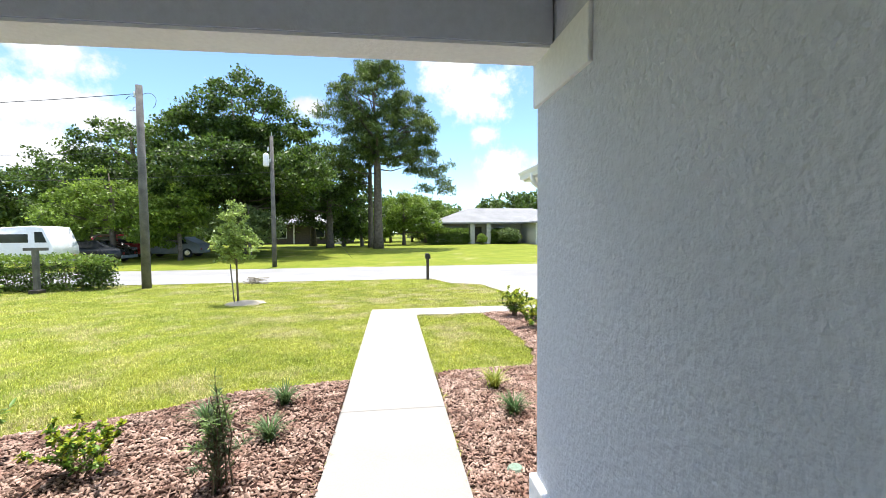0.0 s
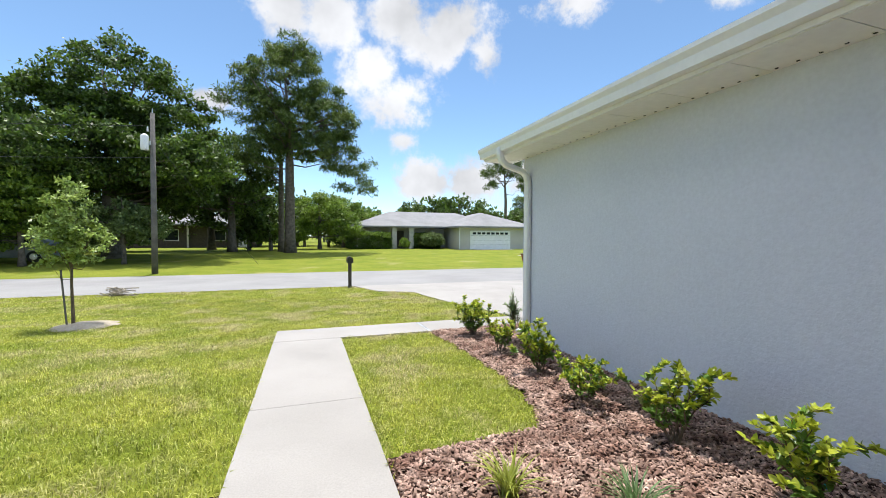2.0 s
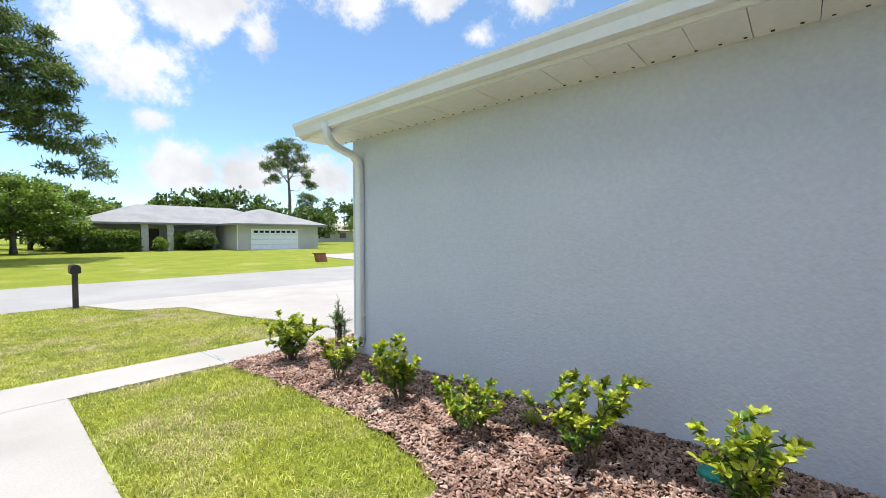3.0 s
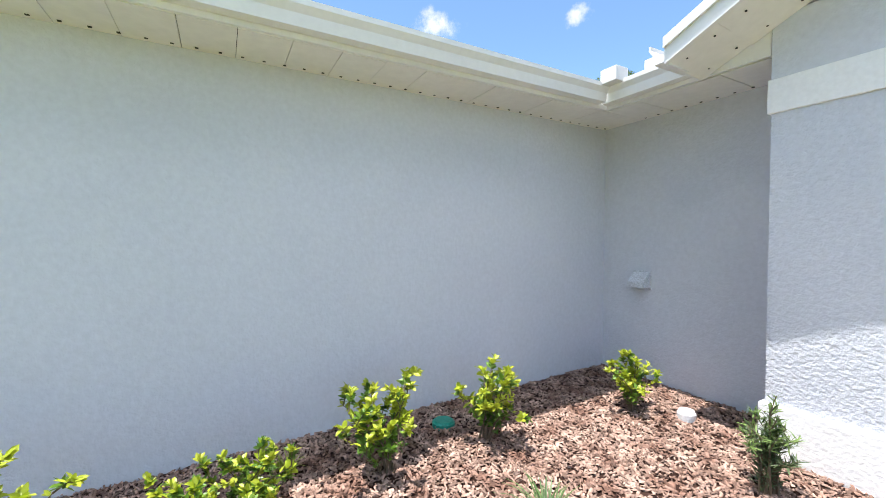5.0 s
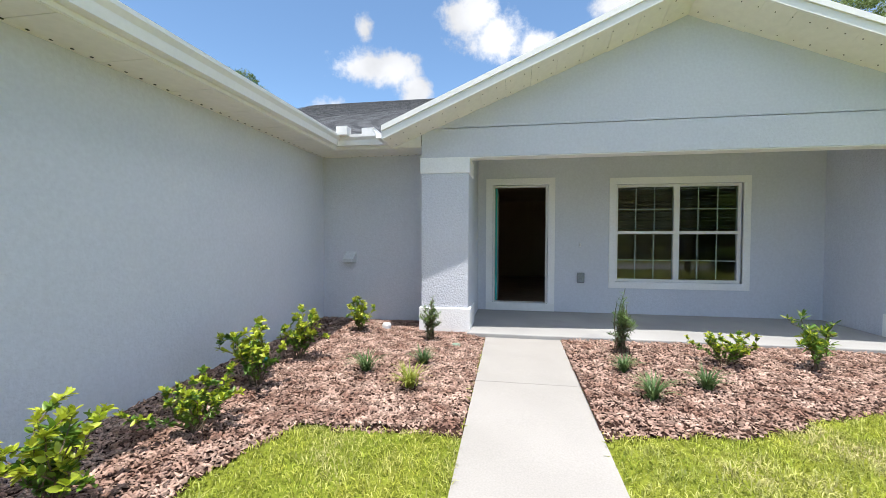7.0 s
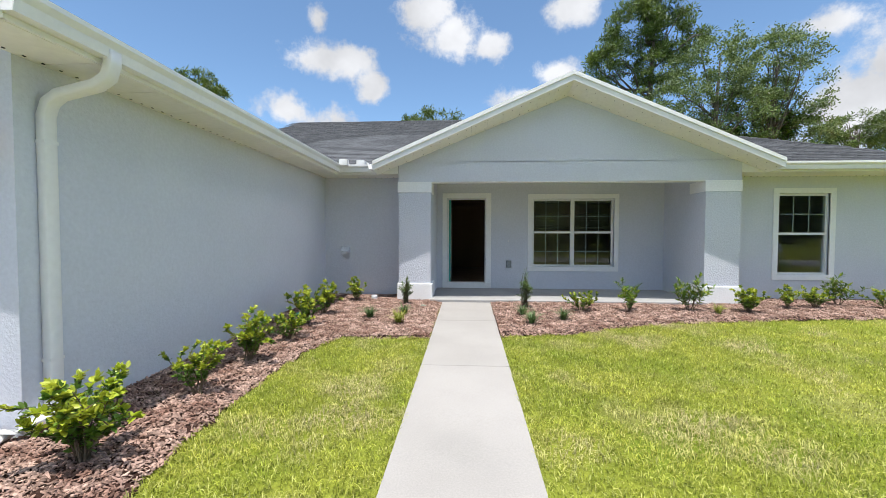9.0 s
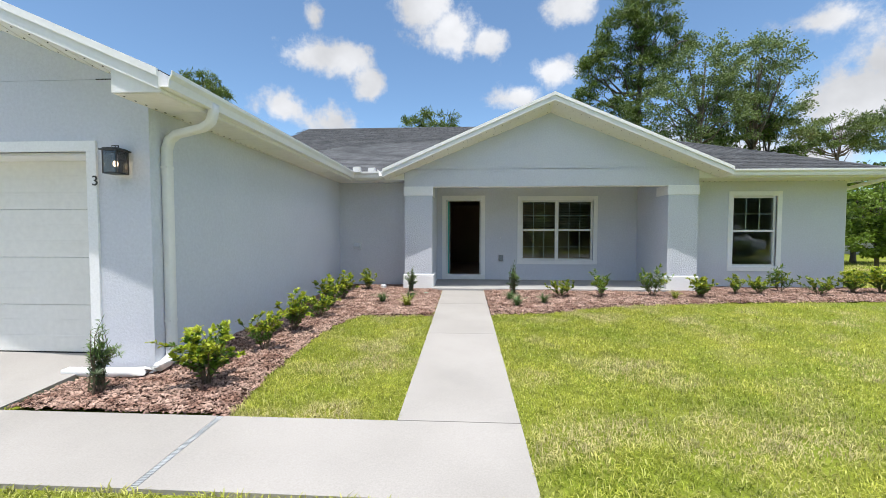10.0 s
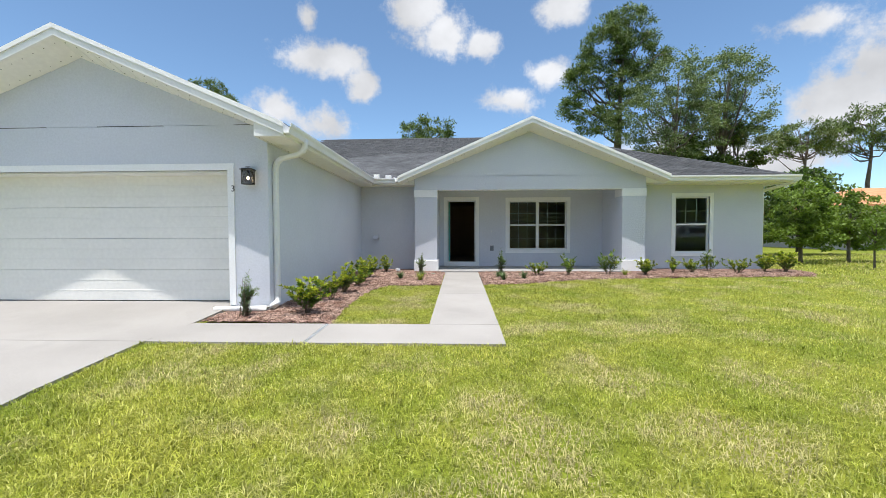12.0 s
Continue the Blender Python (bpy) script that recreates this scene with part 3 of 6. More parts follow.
def rake(name, x_low, x_ridge, y, z_low, z_ridge, x_wall, returned=True):
    """White rake boards and the soffit under the overhang of a gable, one side."""
    t = thing(name, "white painted rake board with a sloping vinyl soffit behind", "fascia", kind="structure")
    bm = bmesh.new()
    prism(bm, [(x_low, y - 0.03, z_low - 0.17), (x_ridge, y - 0.03, z_ridge - 0.17), (x_ridge, y - 0.03, z_ridge - 0.015), (x_low, y - 0.03, z_low - 0.015)], (0, 0.03, 0))
    part("board", bm, PAINT, t)
    bm = bmesh.new()
    prism(bm, [(x_low, y - 0.05, z_low - 0.065), (x_ridge, y - 0.05, z_ridge - 0.065), (x_ridge, y - 0.05, z_ridge + 0.005), (x_low, y - 0.05, z_low + 0.005)], (0, 0.018, 0))
    part("drip_edge", bm, PAINT, t, "white metal drip edge")
    n = 12
    bm = bmesh.new()
    k0 = (x_wall - x_low) / (x_ridge - x_low)
    z_wall = z_low + (z_ridge - z_low) * k0 - 0.17
    bm2 = bmesh.new()
    if returned:
        prism(bm2, [(x_low, y + 0.001, 2.53), (x_wall, y + 0.001, 2.53), (x_wall, y + 0.001, z_wall + 0.01), (x_low, y + 0.001, max(2.531, z_low - 0.16))], (0, 0.016, 0))
        part("return_board", boxed(x_wall - 0.008, x_wall + 0.008, y, y + 0.42, 2.53, z_wall + 0.015), PAINT, t)
    else:
        prism(bm2, [(x_low, y + 0.425, 2.531), (x_wall, y + 0.425, 2.531), (x_wall, y + 0.425, z_wall + 0.01), (x_low, y + 0.425, z_low - 0.15)], (0, 0.016, 0))
        k0 = 0.0
    part("end_board", bm2, PAINT, t)
    for i in range(n):
        a, b = k0 + (1 - k0) * i / n + 0.0004, k0 + (1 - k0) * (i + 1) / n - 0.0004
        p = [(x_low + (x_ridge - x_low) * k, z_low + (z_ridge - z_low) * k - 0.17) for k in (a, b)]
        prism(bm, [(p[0][0], y, p[0][1]), (p[1][0], y, p[1][1]), (p[1][0], y, p[1][1] + 0.02), (p[0][0], y, p[0][1] + 0.02)], (0, 0.42, -0.02 - 0.13 * (a + b) / 2))
    part("soffit", bm, VINYL, t, "white vinyl soffit panels")
    bm = bmesh.new()
    count = int(abs(x_ridge - x_low) / 0.17)
    for i in range(count):
        k = (i + 0.5) / count
        if k < k0:
            continue
        x, z = x_low + (x_ridge - x_low) * k, z_low + (z_ridge - z_low) * k - 0.172
        box(bm, x - 0.005, x + 0.005, y + 0.34, y + 0.35, z - 0.02 - 0.105 * k, z - 0.005 - 0.105 * k)
        box(bm, x - 0.005, x + 0.005, y + 0.08, y + 0.09, z - 0.008 - 0.026 * k, z - 0.026 * k)
    part("vent_holes", bm, DOT, t, "dark nail dots in two rows")
    return t


rake("rake_porch_left", 2 * RX - PE, RX, -0.42, PZ, RZ, -0.70, False)
rake("rake_porch_right", PE, RX, -0.42, PZ, RZ, 5.975, False)
rake("rake_garage_right", GE, GRX, GF - 0.42, EAVE, GRZ, GX + 0.008)
rake("rake_garage_left", 2 * GRX - GE, GRX, GF - 0.42, EAVE, GRZ, LX - 0.008)


def soffit(name, x0, x1, y0, y1, along, z=2.525, dots=None):
    """A flat vinyl soffit of separate panels, with a row of dark dots beside the wall."""
    ob = thing(name, "white vinyl soffit panels under the eave", "soffit", kind="structure")
    lo, hi = (x0, x1) if along == "x" else (y0, y1)
    n = max(1, round((hi - lo) / 0.3))
    for i in range(n):
        a, b = lo + (hi - lo) * i / n + 0.002, lo + (hi - lo) * (i + 1) / n - 0.002
        dz = 0.002 * (i % 2)
        part("soffit_panel", boxed(*((a, b, y0, y1) if along == "x" else (x0, x1, a, b)), z + dz, z + 0.02), VINYL, ob)
    if dots:
        bm = bmesh.new()
        n = int((hi - lo) / 0.125)
        for i in range(n):
            q = lo + (i + 0.5) * (hi - lo) / n
            if along == "x":
                box(bm, q - 0.009, q + 0.009, dots - 0.006, dots + 0.006, z - 0.004, z + 0.004)
            else:
                box(bm, dots - 0.006, dots + 0.006, q - 0.009, q + 0.009, z - 0.004, z + 0.004)
        part("vent_holes", bm, DOT, ob, "row of dark vent holes")
    return ob


soffit("soffit_garage", GX, GE - 0.03, GF - 0.40, RB, "y", dots=GX + 0.045)
soffit("soffit_recess", GE - 0.025, -0.70, ME + 0.03, RB, "x", dots=RB - 0.045)
soffit("soffit_right", 5.97, HX + 0.48, ME + 0.03, MB, "x", dots=MB - 0.045)
soffit("soffit_right_end", HX, HX + 0.48, MB + 0.005, HY, "y", z=2.548)


def gutter(name, p, q, out, label="white metal gutter along the eave"):
    """A K-shaped gutter from p to q (top back edge), open above; out: the way it faces."""
    p, q, out = Vector(p), Vector(q), Vector(out)
    prof = [(0, 0), (0, -0.14), (0.08, -0.14), (0.092, -0.07), (0.12, -0.03), (0.12, 0.004), (0.108, 0.004), (0.108, -0.026), (0.082, -0.064), (0.074, -0.133), (0.006, -0.133), (0.006, 0)]
    bm = bmesh.new()
    prism(bm, [p + out * a + Vector((0, 0, b)) for a, b in prof], q - p)
    return setting(name, bm, PAINT, label, "gutter")


GZT = 2.705
gutter("gutter_garage", (GE - 0.005, GF - 0.43, GZT), (GE - 0.005, ME - 0.11, GZT), (1, 0, 0))
gutter("gutter_recess", (GE + 0.005, ME, GZT), (2 * RX - PE + 0.01, ME, GZT), (0, -1, 0))
gutter("gutter_right", (PE + 0.06, ME, GZT), (hip_r, ME, GZT), (0, -1, 0))
for nm, a in (("fascia_garage", (GE - 0.03, GE - 0.006, GF - 0.41, ME)), ("fascia_recess", (GE - 0.03, 2 * RX - PE + 0.02, ME + 0.004, ME + 0.028)), ("fascia_right", (PE - 0.02, hip_r, ME + 0.004, ME + 0.028)),
              ("fascia_porch_left", (2 * RX - PE, 2 * RX - PE + 0.02, -0.42, ME)), ("fascia_porch_right", (PE - 0.02, PE, -0.42, ME)), ("fascia_right_end", (hip_r - 0.02, hip_r, ME + 0.03, HY))):
    setting(nm, boxed(*a, 2.53, 2.70), PAINT, "white fascia board", "fascia")
gutter("gutter_porch_left", (2 * RX - PE - 0.0, -0.44, PZ - 0.01), (2 * RX - PE - 0.0, ME - 0.11, PZ - 0.01), (-1, 0, 0), "short white gutter end by the porch roof")
for a in ((GE + 0.115, ME - 0.16), (-1.52, ME - 0.02)):
    x, y = a
    bm = boxed(x - 0.11, x + 0.13, y - 0.006, y + 0.006, GZT - 0.01, GZT + 0.10, 0.002) if y > 0 else boxed(x - 0.02, x + 0.14, y - 0.05, y + 0.10, GZT - 0.02, GZT + 0.10, 0.004)
    tagged(part("splash_guard", bm, PAINT), "small white metal splash guard on the gutter corner", "splash guard", "splash guards")

# ---------- shingle courses on the slopes that are seen ----------
sh_rng = random.Random(4)
TAB = 0.30


def courses(face_x0, face_x1, origin, along, up, n_rows, clip):
    """Places of shingle tabs on a slope: rows up the slope, tabs along it."""
    lot = []
    for r in range(n_rows):
        k = face_x0 + (0.15 if r % 2 else 0.0) + sh_rng.uniform(-0.03, 0.03)
        while k < face_x1:
            p = origin + along * k + up * (r * 0.145)
            if clip(p):
                lot.append(p)
            k += TAB
    return lot


up_m = Vector((0, 1, SLOPE)).normalized()
tab = bmesh.new()
box(tab, 0.003, TAB - 0.003, 0, 0.15, 0.0, 0.007)
for v in tab.verts:
    if v.co.z > 0.004 and v.co.y > 0.1:
        v.co.z = 0.001
tab_mesh = mesh("shingle", tab)
tab_mesh.materials.append(SHINGLE)
rot_m = Matrix(((1, 0, 0), (0, up_m.y, -up_m.z), (0, up_m.z, up_m.y))).to_4x4()


def on_main(p):
    q = p.y - ME
    gar = GRX + (GRZ - p.z) / GS
    por = RX - (RZ - p.z) / RS
    por2 = RX + (RZ - p.z) / RS
    ok = gar - 0.3 < p.x < hip_r - q - 0.25
    return ok and not (p.z < RZ and por + 0.02 < p.x < por2 - 0.3)


tabs = courses(-5.5, hip_r, Vector((0, ME, EAVE + 0.002)), Vector((1, 0, 0)), up_m, int(run / up_m.y / 0.145), on_main)
near = sorted(tabs, key=lambda p: (p - Vector((-1.2, 0, 2.7))).length)
roof_front = slopes[0]
for p in near[:280]:
    ob = new("shingle", tab_mesh)
    ob.matrix_world = Matrix.Translation(p) @ rot_m
    ob.parent = roof_front
tv = np.array([v.co[:] for v in tab_mesh.vertices])
tf = np.array([[i for i in pl.vertices] for pl in tab_mesh.polygons])
rm = np.array(rot_m.to_3x3())
rest = near[280:]
allv = np.concatenate([tv @ rm.T + np.array(p[:]) for p in rest])
allf = np.concatenate([tf + len(tv) * i for i in range(len(rest))])
ob = raw("shingle_courses", allv, allf, SHINGLE)
ob.parent = roof_front
ob["kind"] = "stuff"


# ---------- rooms behind the openings ----------
setting("floor_inside", boxed(-2.3, 9.5, PB + WT + 0.003, 8.0, -0.1, 0.04), INFLOOR, "dark brown floor inside the house", "floor")
setting("ceiling_inside_right", boxed(6.0, 9.5, MB + WT, PB + WT, 2.47, 2.5), INSIDE, "plain ceiling inside the house", "ceiling")
setting("ceiling_inside", boxed(-2.3, 9.5, PB + WT, 8.2, 2.47, 2.5), INSIDE, "plain ceiling inside the house", "ceiling")
setting("wall_inside_back", boxed(-2.3, 9.5, 8.0, 8.1, -0.2, 2.47), INSIDE, "plain beige interior wall", "wall")
setting("wall_inside_left", boxed(-0.55, -0.45, PB + WT + 0.003, 8.0, -0.2, 2.47), INSIDE, "plain beige interior wall", "wall")
setting("wall_inside_hall", boxed(1.62, 1.72, 3.2, 8.0, 0.04, 2.47), INSIDE, "plain beige interior wall", "wall")
setting("wall_inside_right", boxed(6.2, 6.3, MB + WT + 0.003, 8.0, -0.2, 2.47), INSIDE, "plain beige interior wall", "wall")
setting("floor_inside_right", boxed(6.3, 9.5, MB + WT + 0.003, PB + WT, -0.1, 0.035), INFLOOR, "dark brown floor inside the house", "floor")
setting("floor_garage", boxed(LX + WT, GX - WT, GF + 0.36, 5.0, -0.3, -0.05), PORCHC, "grey garage floor", "floor")


def frame_round(parent, name, x0, x1, z0, z1, w, y0, y1, material, sill=True, bevel=0.004, label=""):
    """Four bars round an opening: head, two jambs, and the sill."""
    part(name + "_head", boxed(x0 - w, x1 + w, y0, y1, z1, z1 + w, bevel), material, parent, label)
    part(name + "_jamb", boxed(x0 - w, x0, y0, y1, z0, z1, bevel), material, parent, label)
    part(name + "_jamb", boxed(x1, x1 + w, y0, y1, z0, z1, bevel), material, parent, label)
    if sill:
        part(name + "_sill", boxed(x0 - w, x1 + w, y0, y1, z0 - w, z0, bevel), material, parent, label)


def window(name, x0, x1, z0, z1, y, units, label):
    w = thing(name, label, "window", kind="structure")
    frame_round(w, "trim", x0, x1, z0, z1, 0.108, y - 0.022, y + 0.03, WHITE, label="white stucco band round the window")
    wide = (x1 - x0) / units
    for k in range(units):
        a, b = x0 + k * wide, x0 + (k + 1) * wide
        f = 0.045
        bm = boxed(a, a + f, y + 0.05, y + 0.12, z0, z1)
        box(bm, b - f, b, y + 0.05, y + 0.12, z0, z1)
        box(bm, a + f, b - f, y + 0.05, y + 0.12, z1 - f, z1)
        box(bm, a + f, b - f, y + 0.05, y + 0.12, z0, z0 + f)
        part("window_frame", bm, PAINT, w, "white window frame")
        mid = (z0 + z1) / 2 + 0.01
        part("meeting_rail", boxed(a + f, b - f, y + 0.045, y + 0.10, mid - 0.025, mid + 0.025, 0.004), PAINT, w)
        for lo, hi, dy in ((z0 + f, mid - 0.025, 0.085), (mid + 0.025, z1 - f, 0.065)):
            pane = part("pane", boxed(a + f, b - f, y + dy, y + dy + 0.006, lo, hi), GLASS, w, "clear reflecting glass")
            pane.visible_shadow = False
            if name == "window_2" and dy > 0.07:
                continue
            for q in (1, 2):
                x = a + f + (b - a - 2 * f) * q / 3
                part("muntin", boxed(x - 0.008, x + 0.008, y + dy + 0.010, y + dy + 0.018, lo, hi), PAINT, w)
            z = lo + (hi - lo) * (0.42 if dy > 0.07 else 0.5)
            part("muntin", boxed(a + f, b - f, y + dy + 0.019, y + dy + 0.025, z - 0.008, z + 0.008), PAINT, w)
    return w


def blinds(x0, x1, z0, z1, y, open_by):
    bl = thing("window_blind", "pale horizontal slat blind hanging behind the glass", "blind", "window blinds")
    part("head_rail", boxed(x0, x1, y, y + 0.05, z1 - 0.05, z1, 0.004), BLIND, bl)
    n = int((z1 - z0 - 0.06) / 0.045)
    slat = mesh("slat", box(bmesh.new(), x0, x1, -0.022, 0.022, -0.0015, 0.0015))
    slat.materials.append(BLIND)
    for i in range(n):
        ob = new("slat", slat)
        ob.matrix_world = Matrix.Translation((0, y + 0.025, z1 - 0.07 - i * 0.045)) @ pose(0, 0, 0, open_by)
        ob.parent = bl


window("window_1", W0, W1, WZ0, WZ1, PB, 2, "white twin sash window with grilles in a white band")
window("window_2", V0, V1, VZ0, VZ1, MB, 1, "white single sash window with grilles in a white band")
blinds(W0 + 0.05, (W0 + W1) / 2 - 0.03, 1.37, WZ1 - 0.03, PB + 0.14, 12)
blinds((W0 + W1) / 2 + 0.03, W1 - 0.05, 1.37, WZ1 - 0.03, PB + 0.14, 12)
bm = bmesh.new()
box(bm, W0 + 0.05, W1 - 0.05, PB + 2.3, PB + 2.34, 0.05, 2.4)
setting("wall_inside_study", bm, INSIDE, "plain beige interior wall", "wall")

door = thing("door_1", "front doorway in a white band, its door swung inwards", "door", kind="structure")
frame_round(door, "trim", D0, D1, DZ0, DZ1, 0.115, PB - 0.024, PB + 0.03, WHITE, sill=False, label="white stucco band round the doorway")
frame_round(door, "frame", D0 + 0.032, D1 - 0.032, 0.15, DZ1 - 0.032, 0.03, PB + 0.034, PB + 0.16, PAINT, sill=False, label="white door frame")
part("threshold", boxed(D0 - 0.115, D1 + 0.115, PB - 0.03, PB + 0.19, 0.016, 0.15, 0.006), PAINT, door, "white raised threshold")
leaf = part("door_leaf", boxed(D0 + 0.035, D0 + 0.078, PB + 0.175, PB + 1.06, 0.155, DZ1 - 0.036, 0.003), DOORM, door, "grey door standing open")
part("edge_strip", boxed(D0 + 0.04, D0 + 0.074, PB + 0.168, PB + 0.174, 0.155, DZ1 - 0.036), TEAL, leaf, "teal protective film on the door edge")
part("hinge", boxed(D0 + 0.030, D0 + 0.036, PB + 0.155, PB + 0.18, 0.42, 0.52), CHROME, leaf)
part("hinge", boxed(D0 + 0.030, D0 + 0.036, PB + 0.155, PB + 0.18, 1.85, 1.95), CHROME, leaf)

# ---------- garage door, lamp, number ----------
gd = thing("garage_door", "white sectional garage door, closed, half in shadow", "garage door", kind="structure")
frame_round(gd, "trim", G0, G1, -0.06, GZ1, 0.105, GF - 0.024, GF + 0.03, WHITE, sill=False, label="smooth white band round the garage door")
part("jamb_lining", boxed(G0 + 0.003, G0 + 0.03, GF + 0.034, GF + 0.34, -0.06, GZ1 - 0.03), PAINT, gd)
part("jamb_lining", boxed(G1 - 0.03, G1 - 0.003, GF + 0.034, GF + 0.34, -0.06, GZ1 - 0.03), PAINT, gd)
part("head_lining", boxed(G0 + 0.003, G1 - 0.003, GF + 0.034, GF + 0.34, GZ1 - 0.03, GZ1 - 0.003), PAINT, gd)
sec = (GZ1 + 0.02) / 4
for i in range(4):
    z0, z1 = -0.045 + i * sec, -0.045 + (i + 1) * sec - 0.003
    s = part("door_section", boxed(G0 + 0.01, G1 - 0.01, GF + 0.335, GF + 0.375, z0, z1, 0.006), VINYL, gd)
    for q in (0.33, 0.67):
        z = z0 + (z1 - z0) * q
        part("rib", boxed(G0 + 0.012, G1 - 0.012, GF + 0.332, GF + 0.337, z - 0.012, z + 0.012, 0.002), VINYL, s)
part("bottom_seal", boxed(G0 + 0.01, G1 - 0.01, GF + 0.34, GF + 0.37, -0.06, -0.047), RUBBER, gd)

lamp = thing("wall_lantern", "black metal box lantern with clear glass beside the garage door", "wall lamp", at=(-2.68, GF, 1.985))
lamp.scale = (0.9, 0.9, 0.9)
part("back_plate", boxed(-0.055, 0.055, -0.02, 0, -0.10, 0.13, 0.004), BLACK, lamp)
part("arm", tube(bmesh.new(), [(0, -0.02, 0.10), (0, -0.06, 0.145), (0, -0.11, 0.15)], 0.009), BLACK, lamp)
bm = boxed(-0.10, 0.10, -0.21, -0.01, 0.105, 0.12, 0.003)
box(bm, -0.08, 0.08, -0.19, -0.03, 0.12, 0.135, 0.003)
part("roof_cap", bm, BLACK, lamp)
part("loop", tube(bmesh.new(), [(-0.04, -0.11, 0.135), (-0.04, -0.11, 0.165), (0.04, -0.11, 0.165), (0.04, -0.11, 0.135)], 0.006), BLACK, lamp)
bm = bmesh.new()
for sx in (-0.075, 0.075):
    for sy in (-0.185, -0.035):
        box(bm, sx - 0.006, sx + 0.006, sy - 0.006, sy + 0.006, -0.13, 0.106)
box(bm, -0.081, 0.081, -0.191, -0.029, -0.142, -0.13)
part("cage", bm, BLACK, lamp)
for a in ((-0.07, 0.07, -0.186, -0.183), (-0.07, 0.07, -0.037, -0.034), (-0.077, -0.074, -0.18, -0.04), (0.074, 0.077, -0.18, -0.04)):
    g = part("glass_side", boxed(*a, -0.128, 0.104), SMOKED, lamp, "clear lantern glass")
    g.visible_shadow = False
bulbglow = bpy.data.materials.new("warm_bulb")
bulbglow.use_nodes = True
bb = bulbglow.node_tree.nodes["Principled BSDF"]
bb.inputs["Emission Color"].default_value, bb.inputs["Emission Strength"].default_value = (1.0, 0.75, 0.45, 1), 6.0
bm = bmesh.new()
bmesh.ops.create_uvsphere(bm, u_segments=12, v_segments=8, radius=0.024)
for v in bm.verts:
    v.co = Vector((v.co.x, v.co.y - 0.11, v.co.z * 1.35 - 0.03))
part("bulb", bm, bulbglow, lamp, "small lit warm bulb", True)
part("socket", tube(bmesh.new(), [(0, -0.11, 0.105), (0, -0.11, 0.0)], 0.014), BLACK, lamp)

cu = bpy.data.curves.new("house_number", "FONT")
cu.body, cu.size, cu.extrude, cu.align_x, cu.align_y = "3", 0.14, 0.004, "CENTER", "CENTER"
cu.materials.append(BLACK)
num = new("house_number", cu)
num.matrix_world = pose(-2.965, GF - 0.03, 1.80, 90, 0, 0)
tagged(num, "black metal house number 3 on white trim", "house number")

# ---------- downspouts, vent, outlet and other fixtures ----------


def downspout(name, path, label, w=0.10, d=0.07):
    """A rectangular pipe along a path, with bands at its bends."""
    t = thing(name, label, "downspout")
    bm = bmesh.new()
    pts = [Vector(p) for p in path]
    rings = []
    for i, p in enumerate(pts):
        q = (pts[min(i + 1, len(pts) - 1)] - pts[max(i - 1, 0)]).normalized()
        side = Vector((0, 1, 0)) if abs(q.y) < 0.7 else Vector((1, 0, 0))
        side = (side - q * side.dot(q)).normalized()
        fr = q.cross(side)
        rings.append([bm.verts.new(p + side * w / 2 * a + fr * d / 2 * b) for a, b in ((-0.8, -1), (0.8, -1), (1, -0.8), (1, 0.8), (0.8, 1), (-0.8, 1), (-1, 0.8), (-1, -0.8))])
    for r, s in zip(rings, rings[1:]):
        for k in range(8):
            bm.faces.new((r[k], r[(k + 1) % 8], s[(k + 1) % 8], s[k]))
    bm.faces.new(rings[0])
    bm.faces.new(rings[-1][::-1])
    part("pipe", bm, PAINT, t, "", True)
    return t


ds = downspout("downspout", [(GE + 0.06, -5.30, 2.62), (GE + 0.06, -5.30, 2.53), (GE + 0.03, -5.30, 2.44), (GE - 0.05, -5.31, 2.38), (GX + 0.14, -5.33, 2.31), (GX + 0.07, -5.34, 2.25), (GX + 0.04, -5.345, 2.15),
                             (GX + 0.04, -5.345, 1.0), (GX + 0.04, -5.345, 0.06), (GX + 0.05, -5.37, -0.02), (GX + 0.055, -5.46, -0.06), (GX + 0.05, -5.56, -0.075), (GX - 0.02, -5.64, -0.085), (GX - 0.14, -5.66, -0.09), (GX - 0.45, -5.66, -0.095), (GX - 0.83, -5.66, -0.10)],
               "white metal downspout curving round the garage corner")
for z in (0.35, 1.95):
    part("strap", boxed(GX + 0.001, GX + 0.075, -5.395, -5.292, z, z + 0.025), PAINT, ds)
downspout("downspout", [(HX + 0.40, ME - 0.05, 2.62), (HX + 0.38, ME - 0.02, 2.52), (HX + 0.2, MB - 0.2, 2.42), (HX + 0.05, MB + 0.1, 2.34), (HX + 0.04, MB + 0.12, 2.2), (HX + 0.04, MB + 0.12, 0.05)], "white metal downspout at the far house corner")

vent = thing("dryer_vent", "small pale hooded wall vent on stucco", "wall vent", at=(-1.95, RB, 0.965))
part("flange", boxed(-0.10, 0.10, -0.012, 0, -0.09, 0.09, 0.004), GREYWHITE, vent)
bm = bmesh.new()
prism(bm, [(-0.085, -0.012, 0.075), (-0.085, -0.12, -0.02), (-0.085, -0.12, -0.07), (-0.085, -0.012, -0.07)], (0.17, 0, 0))
part("hood", bm, GREYWHITE, vent, "pale plastic hood")
outlet = thing("outdoor_outlet", "grey weatherproof outlet box on the porch wall", "outlet", at=(1.70, PB, 0.605))
part("box_body", boxed(-0.06, 0.06, -0.035, 0, -0.085, 0.085, 0.008), GREYPL, outlet)
part("cover", boxed(-0.052, 0.052, -0.05, -0.036, -0.075, 0.075, 0.006), GREYPL, outlet, "hinged grey cover")
